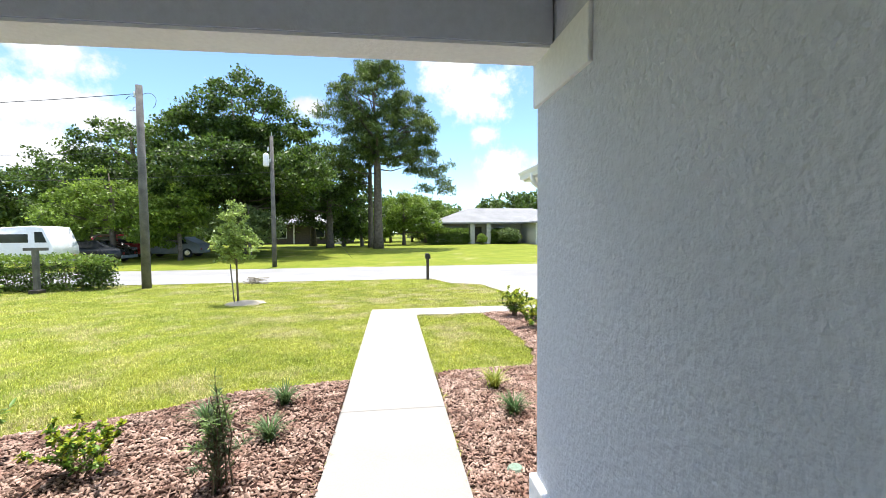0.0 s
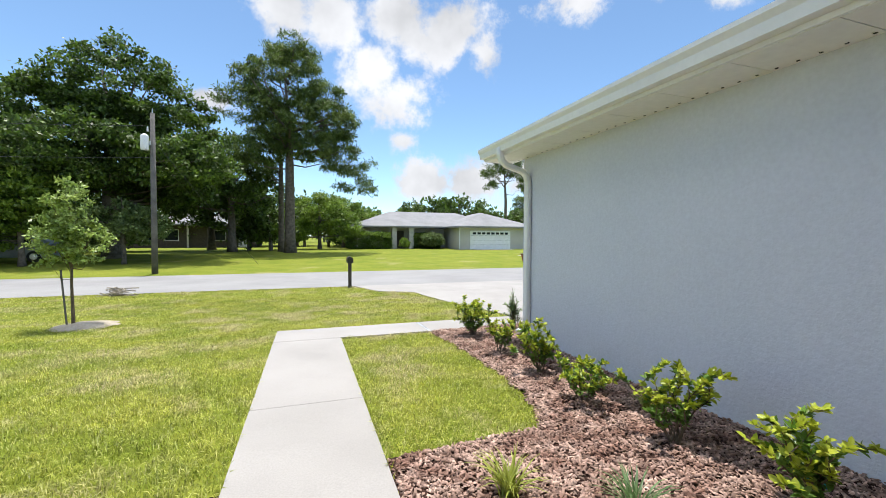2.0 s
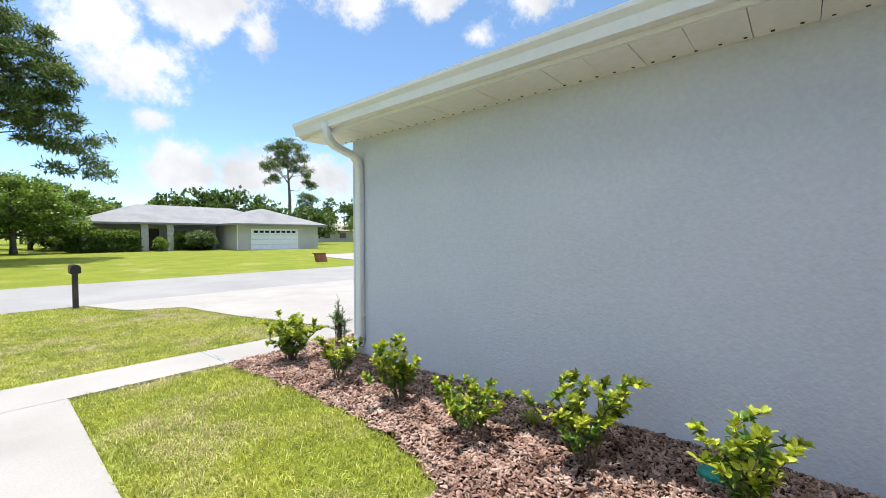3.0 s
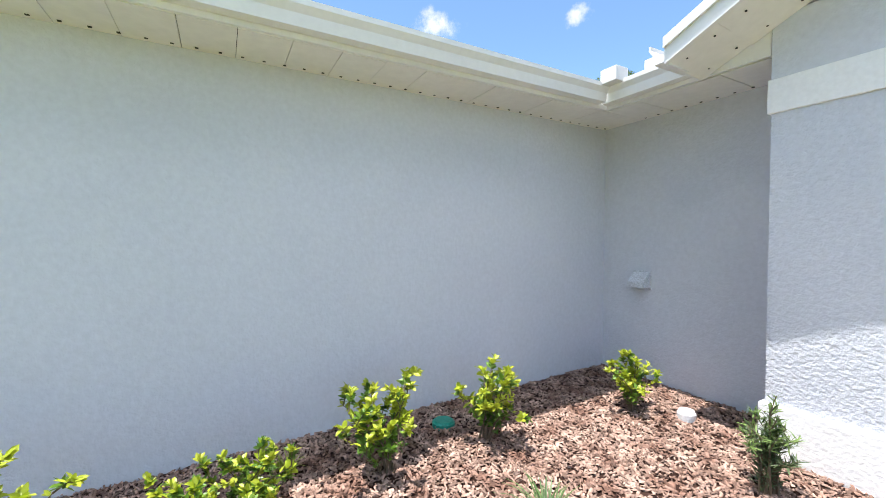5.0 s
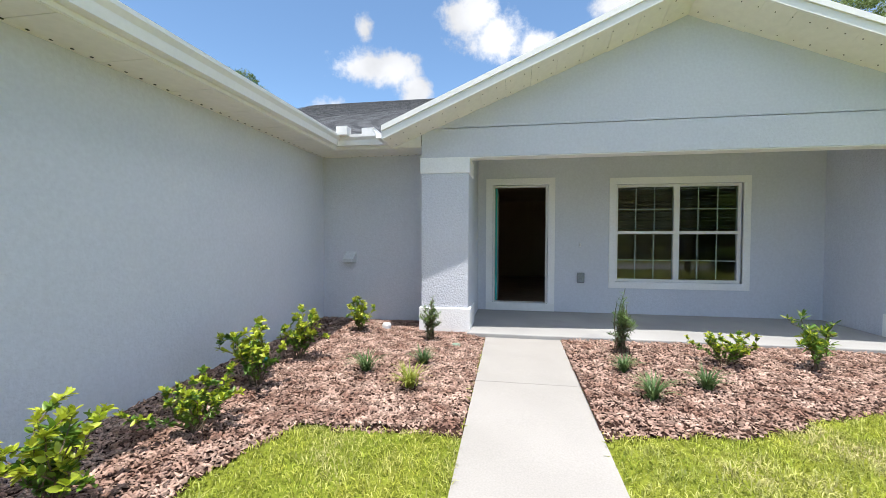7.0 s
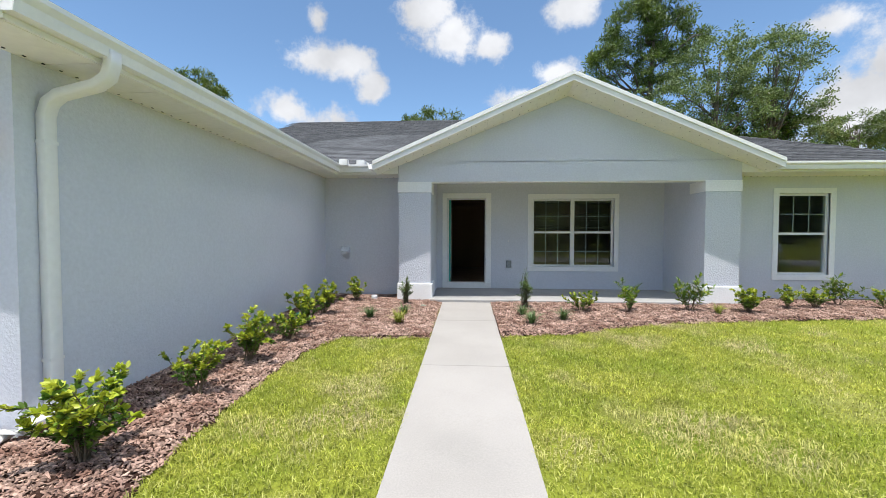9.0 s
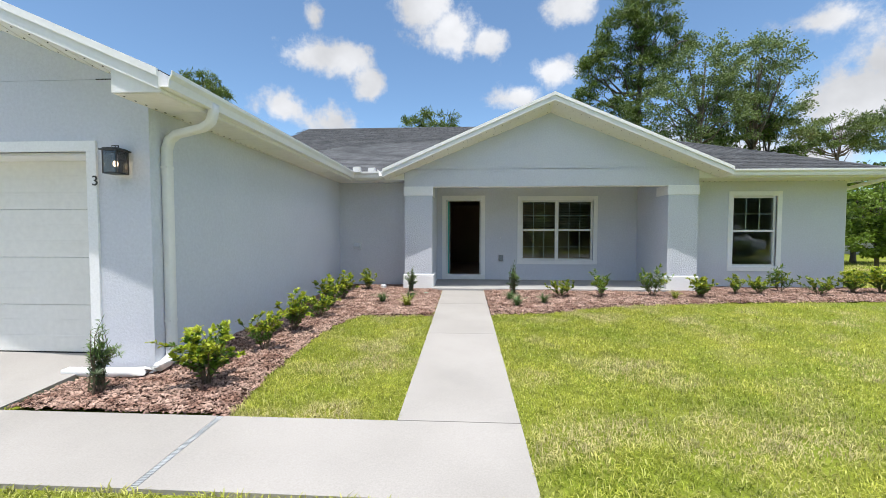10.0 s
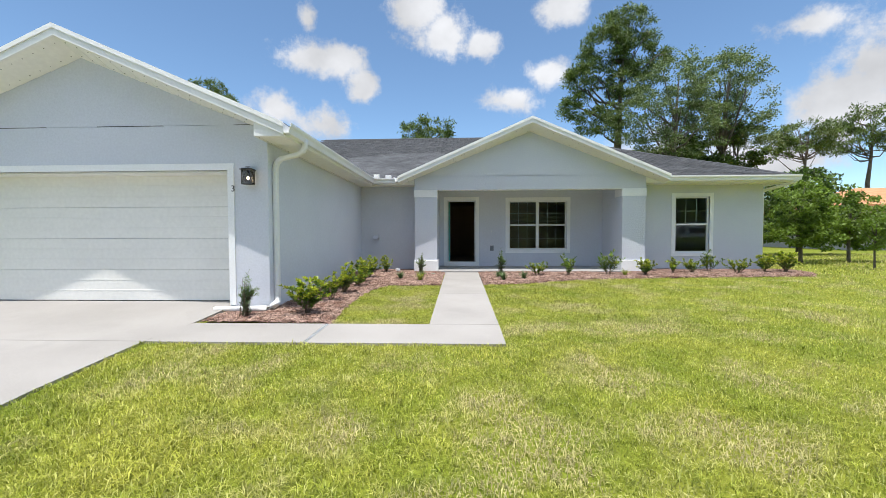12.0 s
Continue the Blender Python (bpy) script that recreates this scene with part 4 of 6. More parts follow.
tagged(part("doorbell", boxed(1.675, 1.70, PB - 0.016, PB, 1.13, 1.19, 0.004), WHITEPL), "small white doorbell button on the porch wall", "doorbell")


def round_lid(name, x, y, z, r, h, material, label, category):
    t = thing(name, label, category, at=(x, y, z))
    part("rim", tube(bmesh.new(), [(0, 0, -0.03), (0, 0, h * 0.55)], [r, r], 20), material, t)
    part("top", tube(bmesh.new(), [(0, 0, h * 0.55), (0, 0, h)], [r * 0.94, r * 0.8], 20), material, t)
    return t


round_lid("pipe_cap", -1.20, 0.02, 0.01, 0.065, 0.05, WHITEPL, "white plastic clean-out cap in the mulch", "pipe cap")
round_lid("valve_box_lid", -2.06, -1.62, -0.035, 0.085, 0.03, GREENPL, "green plastic valve box lid in the mulch", "valve lid")
round_lid("valve_box_lid", -0.12, -0.62, -0.05, 0.055, 0.03, FADEDPL, "green plastic valve box lid in the mulch", "valve lid")

# ---------- mulch beds ----------


def bed_left_edge(y):
    """The x at which the left bed ends towards the lawn."""
    return float(np.interp(-y, [0.0, 2.68, 2.74, 2.84, 3.05, 3.4, 4.2, 6.36], [0.21, 0.20, -0.55, -0.98, -1.11, -1.21, -1.32, -1.16]))


def bed_right_front(x):
    return float(np.interp(x, [1.17, 2.25, 3.3, 4.6, 6.5, 8.3, 10.0, 10.4], [-2.6, -2.42, -1.85, -1.52, -1.25, -1.05, -0.85, -0.4]))


def in_left(x, y):
    if not -6.36 < y < RB:
        return False
    if y < -2.4:
        y = max(-6.35, y + 0.11 * noise.noise(Vector((x * 3.5, y * 3.5, 4.2))))
    if y > 0 and x > -0.72:
        return False
    left = GX if y > GF - 0.02 else -3.06 - 0.06 * (y - GF)
    return left < x < bed_left_edge(y) + (0.07 * noise.noise(Vector((x * 4, y * 4, 1.7))) if y < -2.6 else 0)


def in_right(x, y):
    back = -0.16 if x < 5.31 else (-0.03 if x < 6.0 else MB)
    return 1.17 < x < 10.4 and bed_right_front(x) + 0.09 * noise.noise(Vector((x * 4, y * 4, 3.1))) < y < back


def mound(x, y):
    d = min(bed_left_edge(y) - x, 1.0) if x < 0.7 else y - bed_right_front(x)
    low = 0.032 * (1 - min(1.0, max(0.0, d) / 0.16))
    return ground(y) + 0.012 - low + 0.02 * noise.noise(Vector((x * 1.3, y * 1.3, 0.3)))


for name, test, x0, x1, y0, y1 in (("mulch_bed_left", in_left, -3.2, 0.3, -6.4, 0.66), ("mulch_bed_right", in_right, 1.1, 10.5, -2.7, 0.7)):
    bm, step, made = bmesh.new(), 0.06, {}

    def corner(i, j):
        if (i, j) not in made:
            x, y = x0 + i * step, y0 + j * step
            made[i, j] = bm.verts.new((x, y, mound(x, y)))
        return made[i, j]

    for i in range(int((x1 - x0) / step)):
        for j in range(int((y1 - y0) / step)):
            if test(x0 + (i + 0.5) * step, y0 + (j + 0.5) * step):
                bm.faces.new((corner(i, j), corner(i + 1, j), corner(i + 1, j + 1), corner(i, j + 1)))
    setting(name, bm, MULCH_GAP_SHADE, "planting bed under bark mulch, near-black for the shade between chips", "mulch bed")

rng = np.random.default_rng(7)
chip_v = np.array([(-1, -1, 0), (1, -1, 0), (0.8, 1, 0), (-0.9, 0.9, 0), (-0.85, -0.8, 1), (0.9, -0.9, 1), (0.7, 0.85, 1), (-0.8, 0.75, 1)], float)
chip_f = np.array([(4, 5, 6, 7), (0, 1, 5, 4), (1, 2, 6, 5), (2, 3, 7, 6), (3, 0, 4, 7)])


def chips(name, test, x0, x1, y0, y1, per_m2):
    n = int((x1 - x0) * (y1 - y0) * per_m2)
    xs, ys = rng.uniform(x0, x1, n), rng.uniform(y0, y1, n)
    keep = np.array([test(a, b) for a, b in zip(xs, ys)])
    xs, ys = xs[keep], ys[keep]
    n = len(xs)
    zs = np.array([mound(a, b) for a, b in zip(xs, ys)]) + rng.uniform(-0.004, 0.014, n)
    size = np.stack([rng.uniform(0.008, 0.028, n), rng.uniform(0.003, 0.0105, n), rng.uniform(0.0025, 0.008, n)], 1)
    v = chip_v[None] * size[:, None, :]
    v += rng.normal(0, 0.0016, v.shape)
    a, b, c = rng.uniform(0, math.tau, n), rng.normal(0, 0.42, n), rng.normal(0, 0.42, n)
    ca, sa, cb, sb, cc, sc = np.cos(a), np.sin(a), np.cos(b), np.sin(b), np.cos(c), np.sin(c)
    x, y, z = v[..., 0], v[..., 1], v[..., 2]
    y, z = y * cb[:, None] - z * sb[:, None], y * sb[:, None] + z * cb[:, None]
    x, z = x * cc[:, None] + z * sc[:, None], -x * sc[:, None] + z * cc[:, None]
    x, y = x * ca[:, None] - y * sa[:, None], x * sa[:, None] + y * ca[:, None]
    v = np.stack([x + xs[:, None], y + ys[:, None], z + zs[:, None]], -1).reshape(-1, 3)
    f = (np.arange(n)[:, None, None] * 8 + chip_f[None]).reshape(-1, 4)
    return tagged(raw(name, v, f, MULCH), "reddish brown bark mulch chips, loosely spread", "mulch", "", "stuff")


chips("bark_mulch", in_left, -3.2, 0.3, -6.4, 0.56, 3100)
chips("bark_mulch", in_right, 1.1, 10.5, -2.7, 0.7, 2200)


# ---------- grass ----------


def lawn(x, y):
    """Whether grass grows there, near the house."""
    if y > 0.6 and -8.8 < x < HX + 0.1:
        return False
    if in_left(x, y) or in_right(x, y) or (y > -0.2 and -2.5 < x < 6.0):
        return False
    if WX0 < x < WX1 and -7.25 < y < 0:
        return False
    if -3.2 < x < WX1 and -7.25 < y < -6.36:
        return False
    if x < -1 and y > GF and x < GX + 0.05:
        return False
    if drive_left(y) < x < drive_right(y) and y > -15.1:
        return False
    return y > -15.0


def blades(name, n, x0, x1, y0, y1, long, wide, density):
    xs, ys = rng.uniform(x0, x1, n), rng.uniform(y0, y1, n)
    keep = np.array([lawn(a, b) and rng.random() < density(a, b) for a, b in zip(xs, ys)])
    xs, ys = xs[keep], ys[keep]
    n = len(xs)
    zs = np.array([ground(b) for b in np.linspace(y0, y1, 400)])
    zs = np.interp(ys, np.linspace(y0, y1, 400), zs) - 0.03
    patch = np.array([noise.noise(Vector((a * 0.6, b * 0.6, 5))) for a, b in zip(xs, ys)])
    tufty = np.array([noise.noise(Vector((a * 5, b * 5, 2))) for a, b in zip(xs, ys)])
    ln = long * rng.uniform(0.55, 1.25, n) * (1 + 0.35 * patch + 0.5 * tufty)
    ang, lean = rng.uniform(0, math.tau, n), rng.uniform(0.3, 1.15, n)
    dx, dy = np.cos(ang), np.sin(ang)
    w = wide * rng.uniform(0.7, 1.3, n) / 2
    sx, sy = -dy * w, dx * w
    b = np.stack([xs, ys, zs], 1)
    m = b + np.stack([dx * ln * lean * 0.3, dy * ln * lean * 0.3, ln * 0.55], 1)
    t = b + np.stack([dx * ln * lean, dy * ln * lean, ln * (1.05 - 0.45 * lean)], 1)
    s = np.stack([sx, sy, 0 * sx], 1)
    v = np.stack([b, m + s, t, m - s], 1).reshape(-1, 3)
    f = np.arange(n)[:, None] * 4 + np.array([[0, 1, 2, 3]])
    return tagged(raw(name, v, f, GRASS), "dense bright green coarse lawn grass with dry straw patches", "grass", "", "stuff")


def near_path(x, y):
    d = max(0.0, abs(x - 0.65) - 1.2)
    return min(1.0, 1.0 / (1 + (d / 3.2) ** 2))


blades("lawn_grass", 800000, -3.2, 12.0, -12.5, 0.5, 0.052, 0.0066, near_path)
blades("lawn_grass", 110000, 4.0, 20.0, -15.0, -2.0, 0.06, 0.010, lambda x, y: 1.0 if x > 8 else 0.4)
blades("lawn_grass", 40000, -3.0, 9.0, -15.0, -12.0, 0.055, 0.010, lambda x, y: 1.0)
blades("lawn_grass", 26000, 9.8, 26.0, -3.0, 10.0, 0.11, 0.02, lambda x, y: 1.0)
blades("lawn_grass", 12000, -3.0, -1.0, -15.0, -7.0, 0.065, 0.009, lambda x, y: 1.0)

# ---------- shrubs and tufts ----------


def twig_path(base, tip, rng2, wob=0.03, n=5):
    base, tip = np.array(base, float), np.array(tip, float)
    out = []
    for i in range(n):
        k = i / (n - 1)
        p = base + (tip - base) * k
        p[2] = base[2] + (tip[2] - base[2]) * (k ** 0.8)
        if 0 < i < n:
            p += rng2.normal(0, wob * k, 3)
        out.append(p)
    return out


def leaf_shapes(points, dirs, size, aspect, rng2):
    """Oval leaves, six-sided, folded along the middle; points and directions from the twigs."""
    n = len(points)
    d = dirs + rng2.normal(0, 0.45, (n, 3))
    d /= np.linalg.norm(d, axis=1, keepdims=True)
    s = np.cross(d, np.array([0, 0, 1.0]) + rng2.normal(0, 0.35, (n, 3)))
    s /= np.linalg.norm(s, axis=1, keepdims=True) + 1e-9
    u = np.cross(s, d)
    ln = size * rng2.uniform(0.65, 1.3, (n, 1))
    w = ln * aspect / 2
    v = np.stack([points, points + d * ln * 0.3 + s * w + u * w * 0.3, points + d * ln * 0.7 + s * w * 0.85 + u * w * 0.2, points + d * ln - u * w * 0.2,
                  points + d * ln * 0.7 - s * w * 0.85 + u * w * 0.2, points + d * ln * 0.3 - s * w + u * w * 0.3], 1).reshape(-1, 3)
    k = np.arange(n)[:, None, None] * 6
    f = (k + np.array([[0, 1, 2, 3], [0, 3, 4, 5]])[None]).reshape(-1, 4)
    return v, f


def shrub(seed, height, spread, stems, per_stem, leaf, label, young=0.35, aspect=0.5, group="foundation shrubs", mats=(LEAF, NEWLEAF), low=0.25, twiglets=3, foot=0.02):
    rng2 = np.random.default_rng(seed)
    t = thing("shrub", label, "shrub", group)
    old_p, old_d, new_p, new_d = [], [], [], []
    for i in range(stems):
        a = rng2.uniform(0, math.tau)
        r = spread * rng2.uniform(0.25, 1.0)
        h = height * rng2.uniform(0.55, 1.0) * (1.1 - 0.35 * r / spread)
        path = twig_path((rng2.normal(0, foot), rng2.normal(0, foot), -0.02), (math.cos(a) * r, math.sin(a) * r, h), rng2)
        wood = tube(bmesh.new(), path, [0.007, 0.006, 0.005, 0.004, 0.002], 5)
        twigs = [path]
        for k in range(twiglets):
            b0 = path[2 + k % 3] if 2 + k % 3 < len(path) else path[-1]
            e = b0 + np.array([rng2.normal(0, 0.07), rng2.normal(0, 0.07), rng2.uniform(0.03, 0.13)])
            twigs.append(twig_path(b0, e, rng2, 0.01, 4))
            tube(wood, twigs[-1], [0.004, 0.003, 0.0025, 0.0015], 4)
        part("stem", wood, TWIG, t)
        for tw in twigs:
            tw = np.array(tw)
            for q in range(per_stem):
                k = rng2.uniform(low, 1.0) * (len(tw) - 1)
                i0 = min(int(k), len(tw) - 2)
                p = tw[i0] + (tw[i0 + 1] - tw[i0]) * (k - i0)
                d = (tw[i0 + 1] - tw[i0])
                d = d / (np.linalg.norm(d) + 1e-9) * 0.5
                side = rng2.normal(size=3)
                side[2] = abs(side[2]) * 0.4
                d = d + side / np.linalg.norm(side)
                high = p[2] / height > 0.45 and k > 0.55 * (len(tw) - 1)
                if high and rng2.random() < young * 2:
                    new_p.append(p)
                    new_d.append(d)
                else:
                    old_p.append(p)
                    old_d.append(d)
    for nm, pts, dr, mt, lb in (("leaves", old_p, old_d, mats[0], "glossy mid-green leaves"), ("young_leaves", new_p, new_d, mats[1], "yellow-green young leaves")):
        if pts:
            v, f = leaf_shapes(np.array(pts), np.array(dr), leaf, aspect, rng2)
            ob = raw(nm, v, f, mt)
            ob.parent = t
            ob["label"] = lb
    return t


def upright(seed, height, label):
    """A narrow upright shrub with strap leaves."""
    return shrub(seed, height, 0.07, 13, 60, 0.058, label, young=0.4, aspect=0.13, low=0.1, twiglets=1, foot=0.035, group="upright shrubs", mats=(DARKLEAF, PLUME))


def tuft(seed, n, long, material, label):
    rng2 = np.random.default_rng(seed)
    t = thing("liriope_tuft", label, "grass tuft", "grass tufts")
    vs, fs = [], []
    for i in range(n):
        a = rng2.uniform(0, math.tau)
        ln, reach = long * rng2.uniform(0.6, 1.1), rng2.uniform(0.3, 0.95)
        d, s = np.array([math.cos(a), math.sin(a), 0]), np.array([-math.sin(a), math.cos(a), 0])
        base = np.array([rng2.normal(0, 0.018), rng2.normal(0, 0.018), -0.01])
        for k in range(5):
            q = k / 4
            p = base + d * ln * reach * q ** 1.3 + np.array([0, 0, ln * (q - reach * 0.62 * q ** 2.4)])
            w = 0.0055 * (1 - q ** 3 * 0.9)
            vs += [p - s * w, p + s * w]
        o = i * 10
        fs += [(o + 2 * k, o + 2 * k + 1, o + 2 * k + 3, o + 2 * k + 2) for k in range(4)]
    ob = raw("foliage", np.array(vs), np.array(fs), material)
    ob.parent = t
    return t


def planted(makers, spots):
    """Builds each variant at its first spot, copies it to the rest."""
    made = {}
    for i, (k, x, y, turn, size) in enumerate(spots):
        m = pose(x, y, mound(x, y), 0, 0, turn)
        if k not in made:
            made[k] = makers[k]()
            made[k].matrix_world = m
            made[k].scale = (size, size, size)
        else:
            c = copy_thing(made[k], m)
            c.scale = (size, size, size)


HOLLY = "young holly shrub with bright yellow-green tips in mulch"
planted({
    "a": lambda: shrub(11, 0.50, 0.27, 16, 34, 0.046, HOLLY, 0.5),
    "b": lambda: shrub(12, 0.56, 0.26, 10, 34, 0.046, HOLLY, 0.5),
    "c": lambda: shrub(13, 0.42, 0.30, 11, 32, 0.043, HOLLY, 0.4),
    "d": lambda: shrub(14, 0.46, 0.24, 9, 32, 0.043, HOLLY, 0.5),
    "f": lambda: shrub(15, 0.48, 0.30, 7, 20, 0.07, "loose shrub with arching stems in mulch", 0.2, 0.28),
}, [("a", -1.70, -5.78, 20, 1.08), ("b", -1.64, -4.78, 80, 0.86), ("d", -1.68, -3.87, 0, 1.15), ("c", -1.60, -3.05, 130, 0.95), ("b", -1.70, -2.2, 200, 1.02), ("d", -1.73, -1.45, 40, 1.12), ("d", -1.50, -0.22, 170, 0.95),
    ("c", 2.72, -0.92, 30, 0.85), ("f", 3.55, -0.92, 0, 1.0), ("f", 4.66, -0.78, 120, 1.15), ("a", 5.60, -0.85, 200, 0.85), ("d", 6.5, -0.5, 90, 0.85), ("c", 7.05, -0.42, 250, 0.9), ("f", 7.72, -0.1, 60, 1.05), ("c", 8.3, -0.4, 10, 0.95), ("a", 9.2, -0.15, 140, 0.95), ("a", 9.75, -0.2, 300, 1.1)])
planted({
    "p": lambda: upright(21, 0.68, "narrow upright dark green shrub in mulch"),
    "q": lambda: upright(22, 0.6, "narrow upright dark green shrub in mulch"),
}, [("p", 1.76, -0.68, 0, 1.0), ("q", -0.45, -0.50, 40, 0.95), ("p", -2.52, -6.05, 90, 0.95)])
planted({
    "t": lambda: tuft(31, 95, 0.30, TUFTLEAF, "small green strap-leaf tuft in mulch"),
    "y": lambda: tuft(32, 95, 0.32, YTUFT, "small yellow-green strap-leaf tuft in mulch"),
}, [("t", -0.87, -1.70, 0, 1.0), ("t", -0.36, -1.42, 60, 0.9), ("y", -0.34, -2.05, 0, 1.0), ("t", 1.64, -1.28, 100, 0.9), ("t", 1.70, -1.95, 200, 1.05), ("t", 2.24, -1.62, 20, 1.0), ("y", 5.0, -1.0, 90, 0.8), ("y", -2.0, -2.75, 0, 0.6)])


# ---------- trees ----------


def crown_points(blobs, clumps, per_clump, clump_r, rng2, shell=0.45):
    """Leaf places in clumps: clump centres lie in the outer part of the blobs (x, y, z, rx, ry, rz)."""
    vol = np.array([b[3] * b[4] * b[5] for b in blobs]) ** 0.7
    vol /= vol.sum()
    which = rng2.choice(len(blobs), clumps, p=vol)
    d = rng2.normal(size=(clumps, 3))
    d /= np.linalg.norm(d, axis=1, keepdims=True)
    r = shell + (1 - shell) * rng2.random((clumps, 1)) ** 0.6
    bl = np.array(blobs)[which]
    centres = bl[:, :3] + d * r * bl[:, 3:]
    q = rng2.normal(size=(clumps, per_clump, 3))
    q /= np.linalg.norm(q, axis=2, keepdims=True)
    q *= rng2.random((clumps, per_clump, 1)) ** 0.4 * rng2.uniform(0.75, 1.15, (clumps, per_clump, 1))
    q[..., 2] = np.abs(q[..., 2]) * 0.85 - 0.25
    pts = centres[:, None, :] + q * clump_r * 1.75 * rng2.uniform(0.55, 1.35, (clumps, 1, 1))
    return centres, pts.reshape(-1, 3)


def tree(x, y, height, trunk, blobs, clumps, per_clump, clump_r, leaf, mat, label, seed, aspect=0.55, limbs=9, fork=0.35, bark=BARK, category="tree", name="tree", group="", droop=0.1, lean=0.0, limb_from=0.0):
    """A tree: tapered trunk, limbs that run out into the crown, and the crown's leaves."""
    rng2 = np.random.default_rng(seed)
    t = thing(name, label, category, group, at=(x, y, ground(y) - 0.05))
    bm = bmesh.new()
    top = height * 0.86
    path = [(0, 0, -0.1), (0.02 * height * lean, 0, height * 0.08), (0.05 * height * lean, 0.01 * height, height * fork), (0.03 * height * lean, -0.01 * height, height * 0.6), (0.02 * height, 0.0, top)]
    tube(bm, path, [trunk * 1.35, trunk, trunk * 0.8, trunk * 0.5, trunk * 0.12], 10)
    part("trunk", bm, bark, t, "", True)
    centres, pts = crown_points(blobs, int(clumps * 1.35), int(per_clump * 1.15), clump_r * 0.72, rng2)
    pick = rng2.choice(len(centres), min(limbs * 2, len(centres)), replace=False)
    for i, k in enumerate(pick):
        c = centres[k]
        z0 = min(max(height * max(fork, limb_from) * rng2.uniform(0.7, 1.3), 0.2), max(0.3, c[2] * 0.85))
        z0 = min(z0 + max(0, (c[2] - z0)) * rng2.uniform(0.2, 0.6), top)
        s = np.array([0.03 * height * lean * (z0 / height), 0, z0])
        m1 = s + (c - s) * 0.4 + np.array([0, 0, -0.04 * height * rng2.random()])
        m2 = s + (c - s) * 0.75 + rng2.normal(0, 0.03 * height, 3) * 0.5
        r0 = trunk * (0.38 if i < limbs else 0.18)
        part("limb", tube(bmesh.new(), [s, m1, m2, c], [r0, r0 * 0.65, r0 * 0.4, r0 * 0.1], 5), bark, t, "", True)
    v, f = leaves(pts, leaf, aspect, rng2, None, droop)
    ob = raw("crown", v, f, mat)
    ob.parent = t
    return t


def pine(x, y, height, trunk, blobs, clumps, label, seed, leaf=0.36, per=85, clump_r=0.48, lean=0.0, name="pine_tree"):
    return tree(x, y, height, trunk, blobs, clumps, per, clump_r, leaf, PINELEAF, label, seed, 0.19, 12, 0.42, category="pine tree", name=name, droop=-0.15, lean=lean, limb_from=0.66)


# street side
pine(2.06, -36.9, 17.6, 0.42, [(0.3, 0, 14.2, 3.6, 3.2, 3.0), (-1.2, 0, 11.0, 4.4, 3.6, 2.0), (3.2, 0, 12.0, 2.6, 2.4, 1.8), (-4.6, 0.4, 8.2, 2.7, 2.2, 1.5), (2.4, -0.5, 8.4, 2.6, 2.4, 1.5), (-0.3, 0, 16.2, 2.2, 2.0, 1.3), (-5.6, 0.5, 5.9, 2.0, 1.4, 0.9), (-3.5, 0, 11.2, 2.4, 2.2, 1.7), (-2.8, 0, 13.4, 1.8, 1.8, 1.4), (-2.2, 0.4, 8.8, 2.4, 2.2, 1.3), (0.6, 0, 9.4, 2.2, 2.0, 1.2), (0.1, 0, 17.0, 1.9, 1.8, 1.2), (2.6, 0, 14.4, 1.8, 1.8, 1.5)],
     400, "tall longleaf pine with an open rounded crown", 41)
pine(2.9, -39.6, 15, 0.26, [(0.5, 0, 11, 2.4, 2.4, 2.4), (1.6, 0, 8, 2.0, 2.0, 1.6)], 45, "slender pine behind a larger one", 42)
tree(13.2, -33, 14.6, 0.45, [(-0.6, 0, 11.0, 3.6, 3.4, 3.4), (2.8, 0.5, 9.0, 3.2, 3.0, 3.0), (-3.6, 0, 8.6, 2.9, 3.0, 3.0), (0, -1.5, 6.4, 4.4, 3.0, 2.6), (4.4, 0, 5.4, 2.4, 2.4, 2.2), (-4.6, 0.5, 5.6, 2.4, 2.6, 2.6), (0.5, 4.0, 6.6, 4.2, 2.6, 2.0), (-5.0, 3.4, 6.2, 3.0, 2.4, 1.8)],
     430, 120, 0.72, 0.26, OAKLEAF, "large dark green oak beside the road", 43, limbs=10)
tree(7.0, -40, 11.0, 0.35, [(0, 0, 7.6, 3.0, 3.0, 3.0), (-2.0, 0, 5.2, 2.5, 2.5, 2.2), (2.6, 0, 6.0, 2.8, 2.6, 2.6)], 120, 80, 0.75, 0.27, OAKLEAF, "dark broadleaf tree behind the road", 44)
tree(19.2, -27.5, 6.9, 0.2, [(0, 0, 4.2, 2.4, 2.0, 2.0), (2.4, 0, 3.0, 2.2, 2.0, 1.8), (-1.9, 0, 2.7, 1.9, 1.7, 1.6)], 120, 80, 0.5, 0.2, LIGHTLEAF, "leafy mid-green tree behind parked cars", 45)
tree(15.4, -28.2, 5.4, 0.16, [(0, 0, 3.6, 1.9, 1.6, 1.6), (1.2, 0, 2.2, 1.6, 1.4, 1.2)], 80, 80, 0.45, 0.22, LIGHTLEAF, "mid-green young tree under an oak", 46)
tree(10.9, -28.6, 4.6, 0.12, [(0.6, 0, 2.7, 1.5, 1.4, 1.2), (-0.9, 0, 2.3, 1.4, 1.3, 1.0), (1.6, 0, 2.0, 1.0, 1.0, 0.8)], 75, 80, 0.38, 0.2, PALELEAF, "small pale-leaved ornamental tree by the road", 47)
